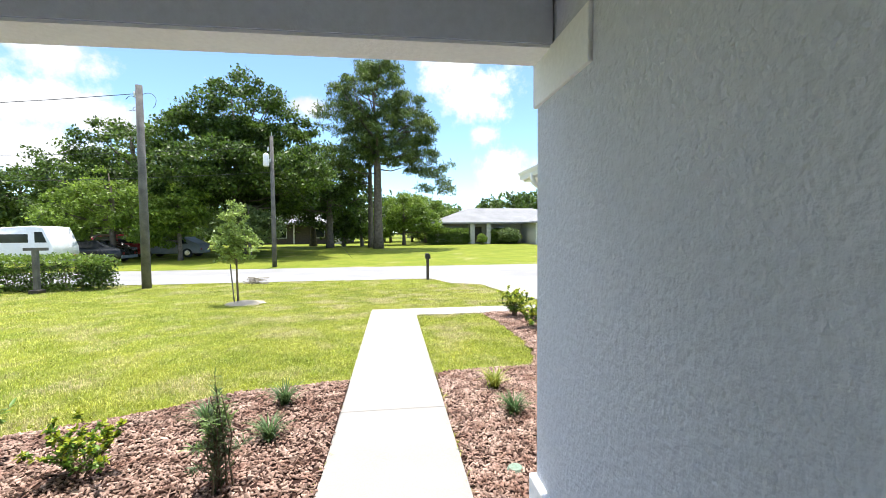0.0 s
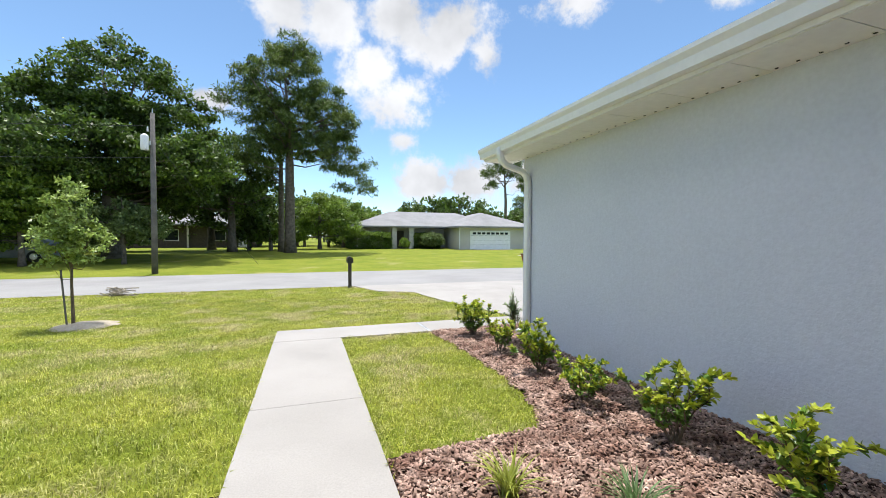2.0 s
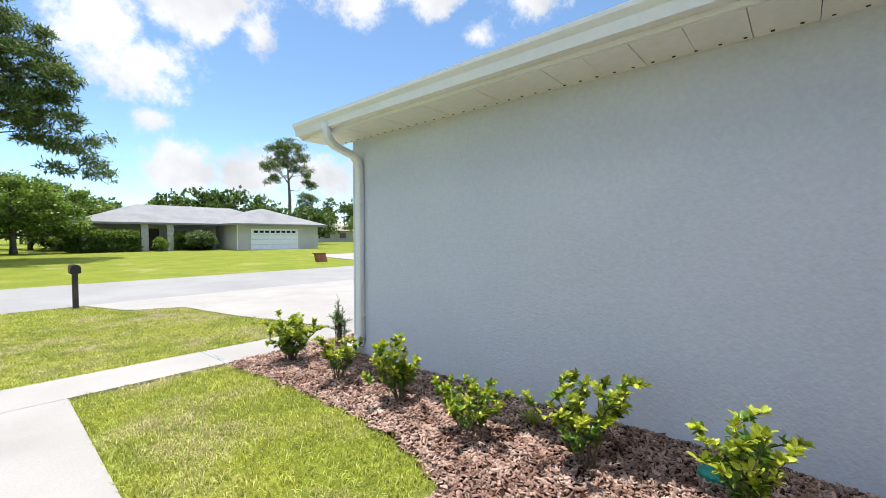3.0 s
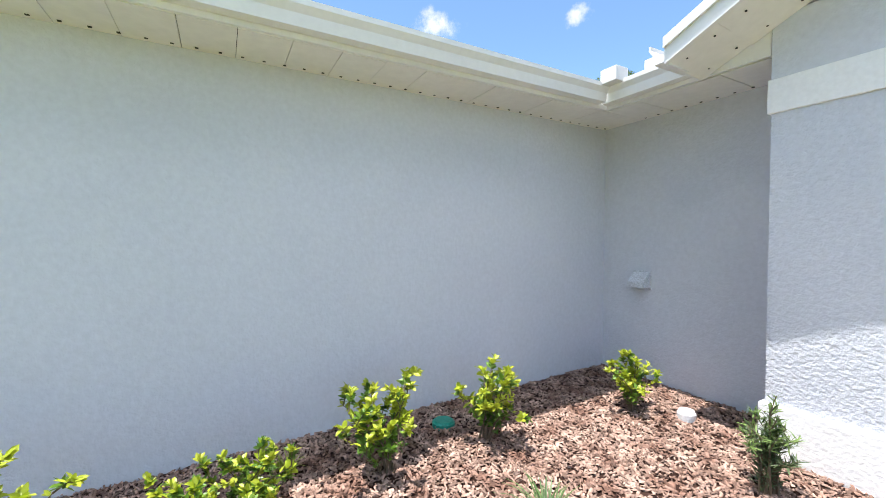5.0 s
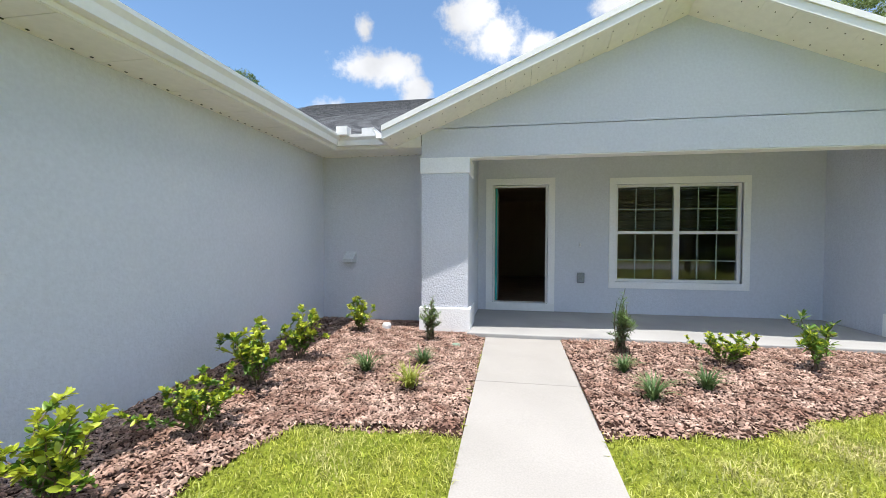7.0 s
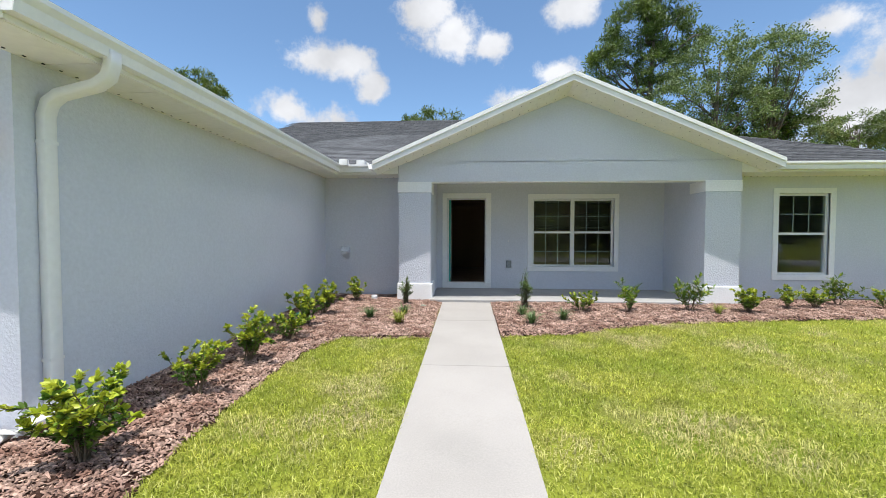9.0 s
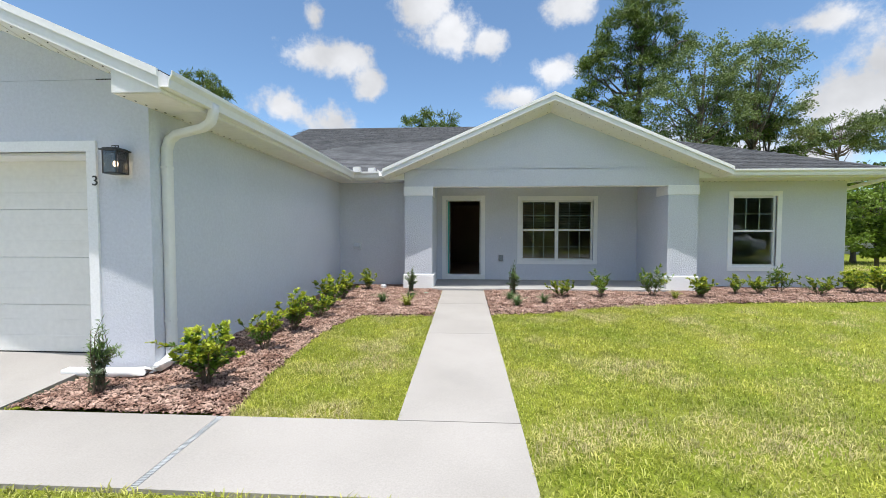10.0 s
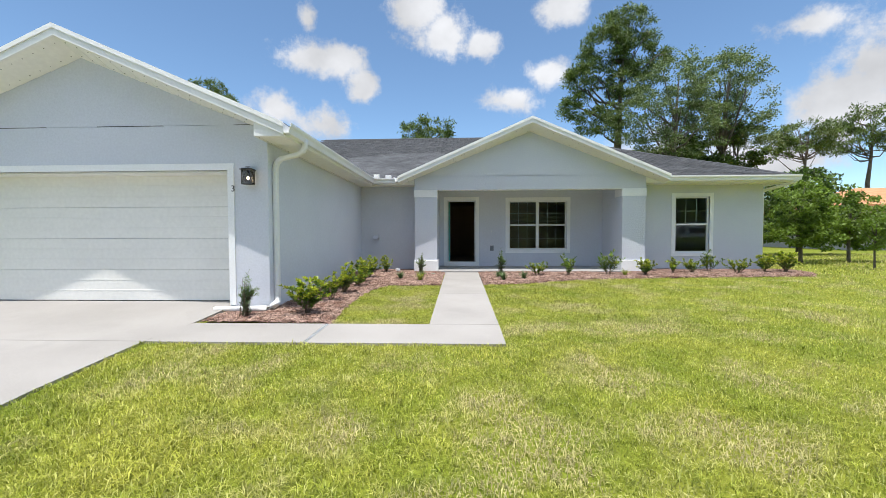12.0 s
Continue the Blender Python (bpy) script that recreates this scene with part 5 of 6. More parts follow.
tree(30, -46, 12, 0.35, [(0, 0, 8.2, 3.6, 3.4, 3.0), (-3, 0, 6, 3.2, 3, 2.6), (4, 0, 6.5, 3.6, 3, 3.0)], 130, 75, 0.8, 0.34, LIGHTLEAF, "tall broadleaf tree in the distance", 48)
tree(38, -44, 9.0, 0.3, [(0, 0, 5.4, 4.2, 3.4, 3.0), (5, 0, 4.6, 4.0, 3.4, 2.6), (-4, 0, 4, 3.4, 3, 2.4)], 150, 75, 0.9, 0.42, OAKLEAF, "dark spreading tree in the distance", 49)
tree(24.5, -36, 7.6, 0.25, [(0, 0, 4.8, 3.2, 3, 2.4), (-3.4, 0, 3.6, 2.8, 2.6, 2.2), (3.4, 0, 3.6, 2.8, 2.6, 2.2)], 140, 75, 0.7, 0.27, OAKLEAF, "dark leafy tree behind parked cars", 50)
tree(-0.6, -46, 6.5, 0.2, [(0, 0, 3.8, 2.6, 2.4, 2.2), (-2.4, 0, 2.6, 2.3, 2.2, 1.9), (2.2, 0, 2.6, 2.2, 2.2, 1.9)], 110, 80, 0.6, 0.26, LIGHTLEAF, "bright green tree beyond the far lawn", 51)
tree(-3.6, -52, 7.2, 0.2, [(0, 0, 4.4, 2.6, 2.4, 2.2), (-2.6, 0, 3.0, 2.4, 2.2, 2.0)], 90, 80, 0.6, 0.28, LIGHTLEAF, "bright green tree beyond the far lawn", 52)
pine(-38, -75, 20.0, 0.36, [(0, 0, 17.0, 3.8, 3.0, 2.2), (-3.2, 0, 14.2, 2.8, 2.0, 1.4), (3.2, 0, 14.6, 2.8, 2.0, 1.4), (0.4, 0, 18.6, 2.2, 2.0, 1.0), (-4.4, 0, 11.4, 2.0, 1.6, 0.9), (3.6, 0, 11.8, 1.8, 1.6, 0.8)], 95, "tall far pine with a flat open crown", 53, 0.6, 55, 0.7)
pine(-48, -86, 12, 0.25, [(0, 0, 9.4, 2.4, 2, 1.8), (1, 0, 6.8, 2.0, 2, 1.2)], 40, "far pine behind houses", 54, 0.6, 55, 0.7)
tree(-52, -70, 7.0, 0.2, [(0, 0, 4.4, 2.8, 2.4, 2.2), (2.5, 0, 3.2, 2.0, 2, 1.6)], 70, 75, 0.6, 0.3, LIGHTLEAF, "bright green tree beside a far house", 55)


def tree_line(spots, mat, label, seed, leaf=0.55):
    """A belt of far woods as one uneven mass of leaves, with trunks inside."""
    rng2 = np.random.default_rng(seed)
    blobs, bm = [], bmesh.new()
    for x, y, h, w in spots:
        for k in range(4):
            blobs.append((x + rng2.uniform(-w, w), y + rng2.uniform(-1.5, 1.5), h * rng2.uniform(0.35, 0.8), w * rng2.uniform(0.5, 0.8), w * 0.6, h * rng2.uniform(0.2, 0.34)))
        tube(bm, [(x, y, ground(y) - 0.1), (x + 0.1, y, h * 0.8)], [0.22, 0.06], 6)
    _, pts = crown_points(blobs, len(spots) * 36, 42, 0.8, rng2, 0.3)
    v, f = leaves(pts, leaf, 0.6, rng2)
    ob = tagged(raw("far_woods", v, f, mat), label, "woods", "", "stuff")
    part("trunks", bm, BARK, ob)
    return ob


far = np.random.default_rng(60)
tree_line([(x, -92 + far.uniform(-5, 5), far.uniform(8.0, 11.5), 4.5) for x in range(-80, 60, 7)], OAKLEAF, "belt of dark green far trees", 61, 0.7)
tree_line([(x, -62 + far.uniform(-3, 3), far.uniform(5.0, 8.0), 3.5) for x in range(-34, 62, 6)], OAKLEAF, "belt of mixed trees behind houses", 62, 0.6)
tree_line([(x, 40 + far.uniform(-3, 3), far.uniform(5.5, 7.5), 3.5) for x in range(18, 78, 6)], LIGHTLEAF, "belt of green trees behind the garden", 63, 0.6)
tree_line([(x, 46 + far.uniform(-3, 3), far.uniform(5.5, 7.5), 4.0) for x in range(-70, 18, 8)], OAKLEAF, "belt of trees behind the house", 64, 0.6)

tree_line([(x, -57 + far.uniform(-2, 2), far.uniform(2.6, 3.8), 2.6) for x in range(-8, 60, 3)], OAKLEAF, "dark shrubs under distant trees", 65, 0.45)
tree_line([(x, -42 + far.uniform(-1.5, 1.5), far.uniform(2.8, 4.4), 2.4) for x in (4, 6, 16, 18, 21, 24, 27, 30, 33, 36)], OAKLEAF, "dark thicket under roadside trees", 67, 0.4)
tree_line([(x, 34 + far.uniform(-2, 2), far.uniform(2.6, 3.6), 2.6) for x in range(14, 60, 3)], OAKLEAF, "dark shrubs under garden trees", 66, 0.45)

# behind and beside the house
pine(13.6, 22, 19.8, 0.36, [(0.5, 0, 17.9, 1.9, 1.8, 1.4), (-1.3, 0, 16.2, 2.0, 2.0, 1.6), (1.9, 0, 15.6, 1.9, 2.0, 1.8), (-2.8, 0, 13.8, 1.6, 1.6, 1.2), (-3.7, 0, 11.6, 1.3, 1.4, 1.0), (0.2, 0, 13.2, 2.2, 2.0, 1.6), (-1.8, 0, 10.2, 2.0, 1.8, 1.3)],
     190, "tall dense pine behind the house", 71, 0.34, 85, 0.46)
tree(17.0, 20, 15.6, 0.28, [(0, 0, 12.2, 2.9, 2.8, 2.4), (-2.6, 0, 10.0, 2.6, 2.6, 2.2), (1.8, 0, 9.2, 2.4, 2.4, 1.8), (-0.6, 0, 7.6, 2.8, 2.4, 1.4)], 165, 95, 0.56, 0.15, PALELEAF, "tall grey-green broadleaf tree behind the house", 72, limbs=18)
tree(21.3, 21, 15.8, 0.28, [(0, 0, 13.0, 2.7, 2.6, 2.3), (1.9, 0, 10.8, 2.0, 2.0, 1.7), (-1.6, 0, 10.4, 2.0, 2.2, 1.8), (2.4, 0, 8.6, 1.5, 1.6, 1.0)], 140, 95, 0.56, 0.15, PALELEAF, "tall grey-green broadleaf tree behind the house", 73, limbs=18)
tree(18.6, 20.6, 9.6, 0.2, [(0, 0, 7.6, 1.0, 1.0, 1.1), (-2.2, 0, 6.8, 1.1, 1.0, 0.9), (1.7, 0, 6.4, 1.0, 0.9, 1.0)], 60, 90, 0.4, 0.2, OAKLEAF, "dark leafy tree between taller trunks", 87)
tree(22.6, 21.5, 10.4, 0.2, [(0, 0, 9.0, 1.3, 1.1, 1.0), (1.4, 0, 7.0, 1.2, 1.0, 0.8), (-1.4, 0, 6.6, 1.5, 1.2, 1.2)], 60, 90, 0.4, 0.2, OAKLEAF, "dark leafy tree between taller trunks", 88)
pine(-2.6, 30, 13.3, 0.25, [(0, 0, 11.6, 3.0, 2.4, 1.5), (-1.4, 0, 10.0, 2.2, 2, 1.2)], 55, "pine top showing above the roof", 74)
pine(-26.5, 32, 18.4, 0.3, [(0, 0, 16.2, 2.4, 2.2, 1.8)], 40, "far pine top above the garage roof", 75)
pine(34.8, 30, 12.6, 0.22, [(0, 0, 10.9, 3.0, 2.4, 1.2), (1.8, 0, 9.6, 2.0, 1.6, 0.8), (-2.0, 0, 9.4, 1.8, 1.6, 0.8)], 60, "open-crowned pine beyond the garden", 76)
pine(42.0, 31, 14.6, 0.25, [(0, 0, 12.2, 3.0, 2.4, 1.8), (2.4, 0, 10.4, 2.2, 2, 1.2), (-2.2, 0, 10.0, 2.0, 1.6, 0.9)], 65, "open-crowned pine beyond the garden", 77)
tree(12.9, 3.2, 3.3, 0.06, [(0, 0, 2.1, 1.0, 0.9, 1.0), (0.5, 0, 1.3, 0.9, 0.8, 0.8), (-0.4, 0, 1.2, 0.7, 0.7, 0.7)], 100, 60, 0.2, 0.11, LIGHTLEAF, "leafy young tree beside the house", 78, category="tree")
tree(15.3, 4.0, 2.9, 0.06, [(0, 0, 1.8, 1.1, 0.9, 0.9), (0.7, 0, 1.1, 0.9, 0.8, 0.7)], 80, 60, 0.2, 0.11, LIGHTLEAF, "leafy young tree beside the house", 79)
tree(13.2, 0.9, 1.9, 0.03, [(0, 0, 1.2, 0.35, 0.35, 0.55)], 30, 40, 0.12, 0.08, LIGHTLEAF, "slim young tree on the side lawn", 80)
tree(17.5, 9, 4.6, 0.1, [(0, 0, 2.8, 1.9, 1.6, 1.5), (1.6, 0, 1.8, 1.6, 1.4, 1.2), (-1.5, 0, 1.8, 1.5, 1.4, 1.1)], 110, 70, 0.35, 0.18, OAKLEAF, "dark shrubby tree at the garden edge", 81)
tree(13.6, 11, 4.0, 0.1, [(0, 0, 2.4, 1.7, 1.5, 1.3), (-1.2, 0, 1.6, 1.3, 1.2, 1.0)], 90, 70, 0.35, 0.18, OAKLEAF, "dark shrubby tree at the garden edge", 82)

tree(21.5, -34, 12.0, 0.4, [(0, 0, 8.0, 4.0, 4.0, 3.0), (-3.5, 1.5, 5.6, 3.2, 3.4, 2.0), (3.6, 1, 6.0, 3.4, 3.2, 2.4)], 150, 80, 0.75, 0.27, OAKLEAF, "large dark oak over the parked cars", 84)
tree(9.6, -45, 9.5, 0.35, [(0, 0, 6.0, 3.4, 3.2, 2.6), (-3.4, 2, 4.6, 2.8, 2.8, 2.0), (3.6, 2, 4.8, 3.0, 3.0, 2.2), (0, 3.5, 3.6, 3.0, 2.4, 1.4)], 150, 80, 0.7, 0.27, OAKLEAF, "dark tree hiding a house", 85)
tree(14.5, -37.5, 10, 0.3, [(0, 2.5, 5.0, 4.6, 3.6, 1.8), (-4, 3, 5.4, 3.2, 3.2, 1.8)], 110, 80, 0.7, 0.27, OAKLEAF, "dark broadleaf tree with a low wide crown", 86)

# sapling with its stake
sap = tree(4.76, -9.25, 2.85, 0.028, [(0.0, 0, 2.2, 0.32, 0.32, 0.55), (0.2, 0, 1.65, 0.42, 0.4, 0.5), (-0.22, 0, 1.6, 0.38, 0.38, 0.42)], 85, 36, 0.10, 0.075, SAPLEAF, "young staked street tree on the front lawn", 83, limbs=8, fork=0.3, bark=TWIG, name="sapling")
part("stake", tube(bmesh.new(), [(0.06, 0.05, -0.1), (0.16, 0.02, 1.1)], 0.016, 6), POLEWOOD, sap, "thin wooden stake")
bm = bmesh.new()
ring = [bm.verts.new((0.5 * math.cos(k * math.tau / 18) * (1 + 0.12 * math.sin(3 * k)), 0.5 * math.sin(k * math.tau / 18), 0.005)) for k in range(18)]
mid = bm.verts.new((0, 0, 0.1))
for k in range(18):
    bm.faces.new((ring[k], ring[(k + 1) % 18], mid))
soil = part("soil_mound", bm, DRYSOIL, None, "", True)
soil.location = (4.58, -9.25, ground(-9.25) + 0.0)
tagged(soil, "pale dry soil mound round the sapling", "soil mound")

# ---------- hedge, post, poles, wires ----------


def hedge(name, x0, x1, y0, y1, z0, z1, n, leaf, mats, label, seed):
    rng2 = np.random.default_rng(seed)
    t = thing(name, label, "hedge", at=((x0 + x1) / 2, (y0 + y1) / 2, z0))
    cx, cy, h = (x1 - x0) / 2, (y1 - y0) / 2, z1 - z0
    core = bmesh.new()
    for k in range(max(2, int((x1 - x0) / 0.6))):
        x = -cx + 0.3 + k * 0.6
        for q in range(3):
            tube(core, [(x, 0, -0.05), (x + rng2.normal(0, 0.15), rng2.normal(0, cy * 0.4), h * 0.5), (x + rng2.normal(0, 0.25), rng2.normal(0, cy * 0.5), h * 0.9)], [0.02, 0.014, 0.004], 5)
    part("stem_tangle", core, TWIG, t)
    p = rng2.uniform(-1, 1, (n, 3))
    push = np.argmax(np.abs(p) * np.array([0.9, 1, 1]), axis=1)
    r = rng2.uniform(0.7, 1.0, n)
    for k in range(3):
        sel = push == k
        p[sel, k] = np.sign(p[sel, k]) * r[sel]
    bump = np.array([noise.noise(Vector((a * 3, b * 2, c * 3))) for a, b, c in p])
    pts = np.stack([p[:, 0] * cx * (1 + 0.04 * bump), p[:, 1] * cy * (1 + 0.25 * bump), (p[:, 2] * 0.5 + 0.5) * h * (1 + 0.12 * bump)], 1)
    # leaves above 72 % height get the lighter material, a sunlit top by colour
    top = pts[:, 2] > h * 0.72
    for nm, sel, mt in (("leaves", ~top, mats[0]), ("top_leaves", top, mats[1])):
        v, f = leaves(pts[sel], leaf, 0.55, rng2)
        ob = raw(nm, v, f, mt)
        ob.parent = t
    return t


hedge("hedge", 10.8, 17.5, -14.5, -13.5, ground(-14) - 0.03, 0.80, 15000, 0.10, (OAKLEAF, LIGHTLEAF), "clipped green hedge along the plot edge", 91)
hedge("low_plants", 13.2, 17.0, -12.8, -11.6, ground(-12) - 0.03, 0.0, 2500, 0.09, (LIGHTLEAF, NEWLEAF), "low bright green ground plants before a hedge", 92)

post = thing("wooden_post", "weathered wooden T-shaped post before a hedge", "post", at=(12.62, -13.2, ground(-13.2)))
part("upright", boxed(-0.07, 0.07, -0.07, 0.07, -0.1, 1.42, 0.01), POLEWOOD, post)
part("crossbar", boxed(-0.38, 0.34, -0.05, 0.05, 1.42, 1.52, 0.01), POLEWOOD, post)
part("base_block", boxed(-0.16, 0.16, -0.16, 0.16, -0.05, 0.10, 0.02), BROWNW, post)


def utility_pole(x, y, top, r, label):
    t = thing("utility_pole", label, "utility pole", "utility poles", at=(x, y, ground(y)))
    h = top - ground(y)
    part("pole", tube(bmesh.new(), [(0, 0, -0.2), (0, 0, h * 0.5), (0, 0, h)], [r * 1.15, r, r * 0.8], 14), POLEWOOD, t, "", True)
    return t


up1 = utility_pole(9.62, -13.95, 6.85, 0.135, "weathered wooden utility pole on the lawn edge")
part("insulator", tube(bmesh.new(), [(0.16, 0, 6.85), (0.16, 0, 7.0), (0.16, 0, 7.06)], [0.02, 0.04, 0.015], 8), WHITEPL, up1)
part("bracket", tube(bmesh.new(), [(0, 0, 6.8), (0.18, 0, 6.86)], 0.015, 6), GALV, up1)
for cx, cz, r, turn in ((0.24, 6.62, 0.24, 0.6), (-0.3, 6.72, 0.27, -0.4), (0.1, 6.36, 0.13, 0.2)):
    part("drop_loop", tube(bmesh.new(), [(cx + r * math.cos(turn + k * 0.5), 0.03 * math.sin(k), cz + r * 1.1 * math.sin(turn + k * 0.5)) for k in range(10)], 0.009, 5), BLACK, up1)
up2 = utility_pole(7.65, -22.95, 7.2, 0.12, "wooden utility pole with a transformer across the road")
part("transformer", tube(bmesh.new(), [(0.3, 0.1, 5.85), (0.3, 0.1, 5.9), (0.3, 0.1, 6.5), (0.3, 0.1, 6.56), (0.3, 0.1, 6.62)], [0.15, 0.17, 0.17, 0.14, 0.04], 14), WHITEPL, up2, "pale grey transformer can", True)
part("transformer_bracket", boxed(0.05, 0.2, 0.0, 0.1, 6.1, 6.3, 0.005), GALV, up2)
part("insulator", tube(bmesh.new(), [(0.2, 0, 6.75), (0.2, 0, 7.0)], [0.05, 0.03], 8), WHITEPL, up2)
part("top_pin", tube(bmesh.new(), [(0, 0, 7.6), (0, 0, 7.85)], [0.03, 0.02], 6), GALV, up2)


def wire(a, b, sag, r, label):
    a, b = Vector(a), Vector(b)
    path = [a.lerp(b, k / 14) - Vector((0, 0, sag * 4 * (k / 14) * (1 - k / 14))) for k in range(15)]
    return tagged(part("overhead_wire", tube(bmesh.new(), path, r, 5), BLACK), label, "wire", "overhead wires")


wire((9.78, -13.95, 6.55), (48, -16, 6.9), 1.0, 0.012, "thin dark overhead wire from a wooden pole")
wire((7.7, -22.95, 6.6), (48, -24, 6.8), 0.8, 0.012, "thin dark overhead wire across the street")
wire((7.7, -22.95, 5.1), (48, -24, 5.3), 0.7, 0.012, "thin dark overhead wire across the street")
wire((7.6, -22.95, 5.9), (3.6, -27.4, ground(-27.4)), 0.05, 0.010, "taut guy wire anchored in the far lawn")
wire((7.6, -22.95, 5.3), (9.0, -46.5, 3.4), 0.5, 0.012, "service wire running to a house roof")

mail = thing("mailbox", "black mailbox on a dark wooden post by the road", "mailbox", at=(-0.74, -14.75, ground(-14.75)))
part("post", boxed(-0.055, 0.055, -0.055, 0.055, -0.1, 0.86, 0.006), BROWNW, mail)
bm = bmesh.new()
prism(bm, [(0.10 * math.cos(a) if abs(a) <= math.pi else 0, -0.26, 0.98 + 0.10 * math.sin(a)) for a in [k * math.pi / 8 for k in range(9)]] + [(-0.10, -0.26, 0.86), (0.10, -0.26, 0.86)], (0, 0.46, 0))
part("box_body", bm, BLACK, mail)
part("flag", boxed(0.101, 0.107, -0.05, -0.02, 0.92, 1.08), CARRED, mail, "small red flag")
part("arm", boxed(-0.05, 0.05, -0.24, 0.16, 0.83, 0.86, 0.004), BROWNW, mail)

debris = thing("branch_pile", "small heap of dry cut branches by the road", "branch pile", at=(6.0, -14.55, ground(-14.55)))
rb = random.Random(9)
for k in range(34):
    a, ln = rb.uniform(0, math.pi), rb.uniform(0.35, 0.9)
    c = Vector((rb.uniform(-0.4, 0.4), rb.uniform(-0.25, 0.25), rb.uniform(0.0, 0.22)))
    d = Vector((math.cos(a), math.sin(a) * 0.6, rb.uniform(-0.15, 0.25))) * ln / 2
    part("branch", tube(bmesh.new(), [c - d, c + Vector((0, 0, 0.02)), c + d], [0.018, 0.014, 0.006], 5), STICK, debris)

# ---------- parked vehicles ----------


def vehicle(name, label, category, x, y, length, width, lower, roof, paint, rows, turn=0, windows=()):
    """A parked vehicle: body from a side outline, glass areas, wheels with rims. rows: side outline (along, height)."""
    t = thing(name, label, category, "parked vehicles", at=(x, y, ground(y)), turn=turn)
    bm = bmesh.new()
    prism(bm, [(a * length, -width / 2, h) for a, h in rows], (0, width, 0))
    bmesh.ops.bevel(bm, geom=[e for e in bm.edges if abs(e.verts[0].co.y - e.verts[1].co.y) < 0.01], offset=0.05, segments=2, affect="EDGES", profile=0.5)
    body = part("body", bm, paint, t, "", True)
    for side in (-1, 1):
        for outline in windows:
            bm = bmesh.new()
            prism(bm, [(a * length, side * (width / 2 - 0.02), h) for a, h in outline], (0, side * 0.026, 0))
            part("side_window", bm, DARKGLASS, body, "dark side window")
    for side in (-1, 1):
        for ax in (-0.31, 0.31):
            wheel = part("wheel", tube(bmesh.new(), [(ax * length, side * (width / 2 - 0.2), 0.33), (ax * length, side * (width / 2 + 0.01), 0.33)], 0.33, 20), RUBBER, t, "black tyre")
            part("rim", tube(bmesh.new(), [(ax * length, side * (width / 2 - 0.0), 0.33), (ax * length, side * (width / 2 + 0.02), 0.33)], [0.21, 0.17], 14), CHROME, wheel, "metal wheel rim")
        part("lamp", boxed(-length / 2 - 0.005, -length / 2 + 0.05, side * width * 0.33 - 0.12, side * width * 0.33 + 0.12, lower + 0.25, lower + 0.4, 0.01), CARRED, t)
        part("headlamp", boxed(length / 2 - 0.05, length / 2 + 0.005, side * width * 0.33 - 0.14, side * width * 0.33 + 0.14, lower + 0.25, lower + 0.4, 0.01), CHROME, t)
        part("mirror", boxed(length * 0.16, length * 0.16 + 0.14, side * (width / 2 + 0.02) - 0.05, side * (width / 2 + 0.02) + 0.05, lower + 0.65, lower + 0.82, 0.02), paint, t)
    part("bumper", boxed(length / 2 - 0.06, length / 2 + 0.04, -width * 0.46, width * 0.46, lower, lower + 0.2, 0.03), GREYPL, t)
    part("bumper", boxed(-length / 2 - 0.04, -length / 2 + 0.06, -width * 0.46, width * 0.46, lower, lower + 0.2, 0.03), GREYPL, t)
    return t


vehicle("pickup_truck", "white pickup truck with a white camper top", "truck", 22.35, -24.2, 5.5, 1.95, 0.35, 2.5, CARWHITE,
        [(-0.5, 0.35), (0.5, 0.35), (0.5, 1.1), (0.28, 1.25), (0.16, 2.1), (0.08, 2.32), (-0.30, 2.44), (-0.41, 2.36), (-0.49, 1.25)], 0,
        [[(-0.27, 1.5), (0.0, 1.5), (0.0, 1.98), (-0.27, 1.98)], [(-0.44, 1.5), (-0.33, 1.5), (-0.33, 2.1), (-0.40, 2.1)], [(0.05, 1.45), (0.22, 1.42), (0.14, 2.0), (0.05, 2.05)]])
vehicle("sedan", "dark parked sedan in tree shade", "car", 20.6, -27.6, 4.6, 1.8, 0.25, 1.45, CARBLACK,
        [(-0.5, 0.28), (0.5, 0.28), (0.5, 0.75), (0.24, 0.92), (0.08, 1.42), (-0.2, 1.45), (-0.38, 0.98), (-0.5, 0.92)], 0,
        [[(-0.3, 1.0), (0.18, 0.98), (0.07, 1.36), (-0.19, 1.38)]])
vehicle("red_suv", "dark red parked estate car in tree shade", "car", 21.2, -30.6, 4.7, 1.85, 0.3, 1.8, CARRED,
        [(-0.5, 0.33), (0.5, 0.33), (0.5, 0.95), (0.26, 1.05), (0.12, 1.72), (-0.42, 1.78), (-0.5, 1.1)], 0,
        [[(-0.44, 1.12), (-0.2, 1.12), (-0.2, 1.62), (-0.41, 1.62)], [(-0.16, 1.12), (0.2, 1.1), (0.1, 1.62), (-0.16, 1.62)]])
vehicle("grey_car", "dark grey parked car in tree shade", "car", 17.2, -30.9, 4.5, 1.8, 0.28, 1.5, GREYPL,
        [(-0.5, 0.28), (0.5, 0.28), (0.5, 0.78), (0.25, 0.95), (0.08, 1.46), (-0.25, 1.5), (-0.42, 1.05), (-0.5, 0.95)], 0,
        [[(-0.32, 1.02), (0.18, 1.0), (0.07, 1.4), (-0.22, 1.42)]])

# ---------- houses across the road ----------


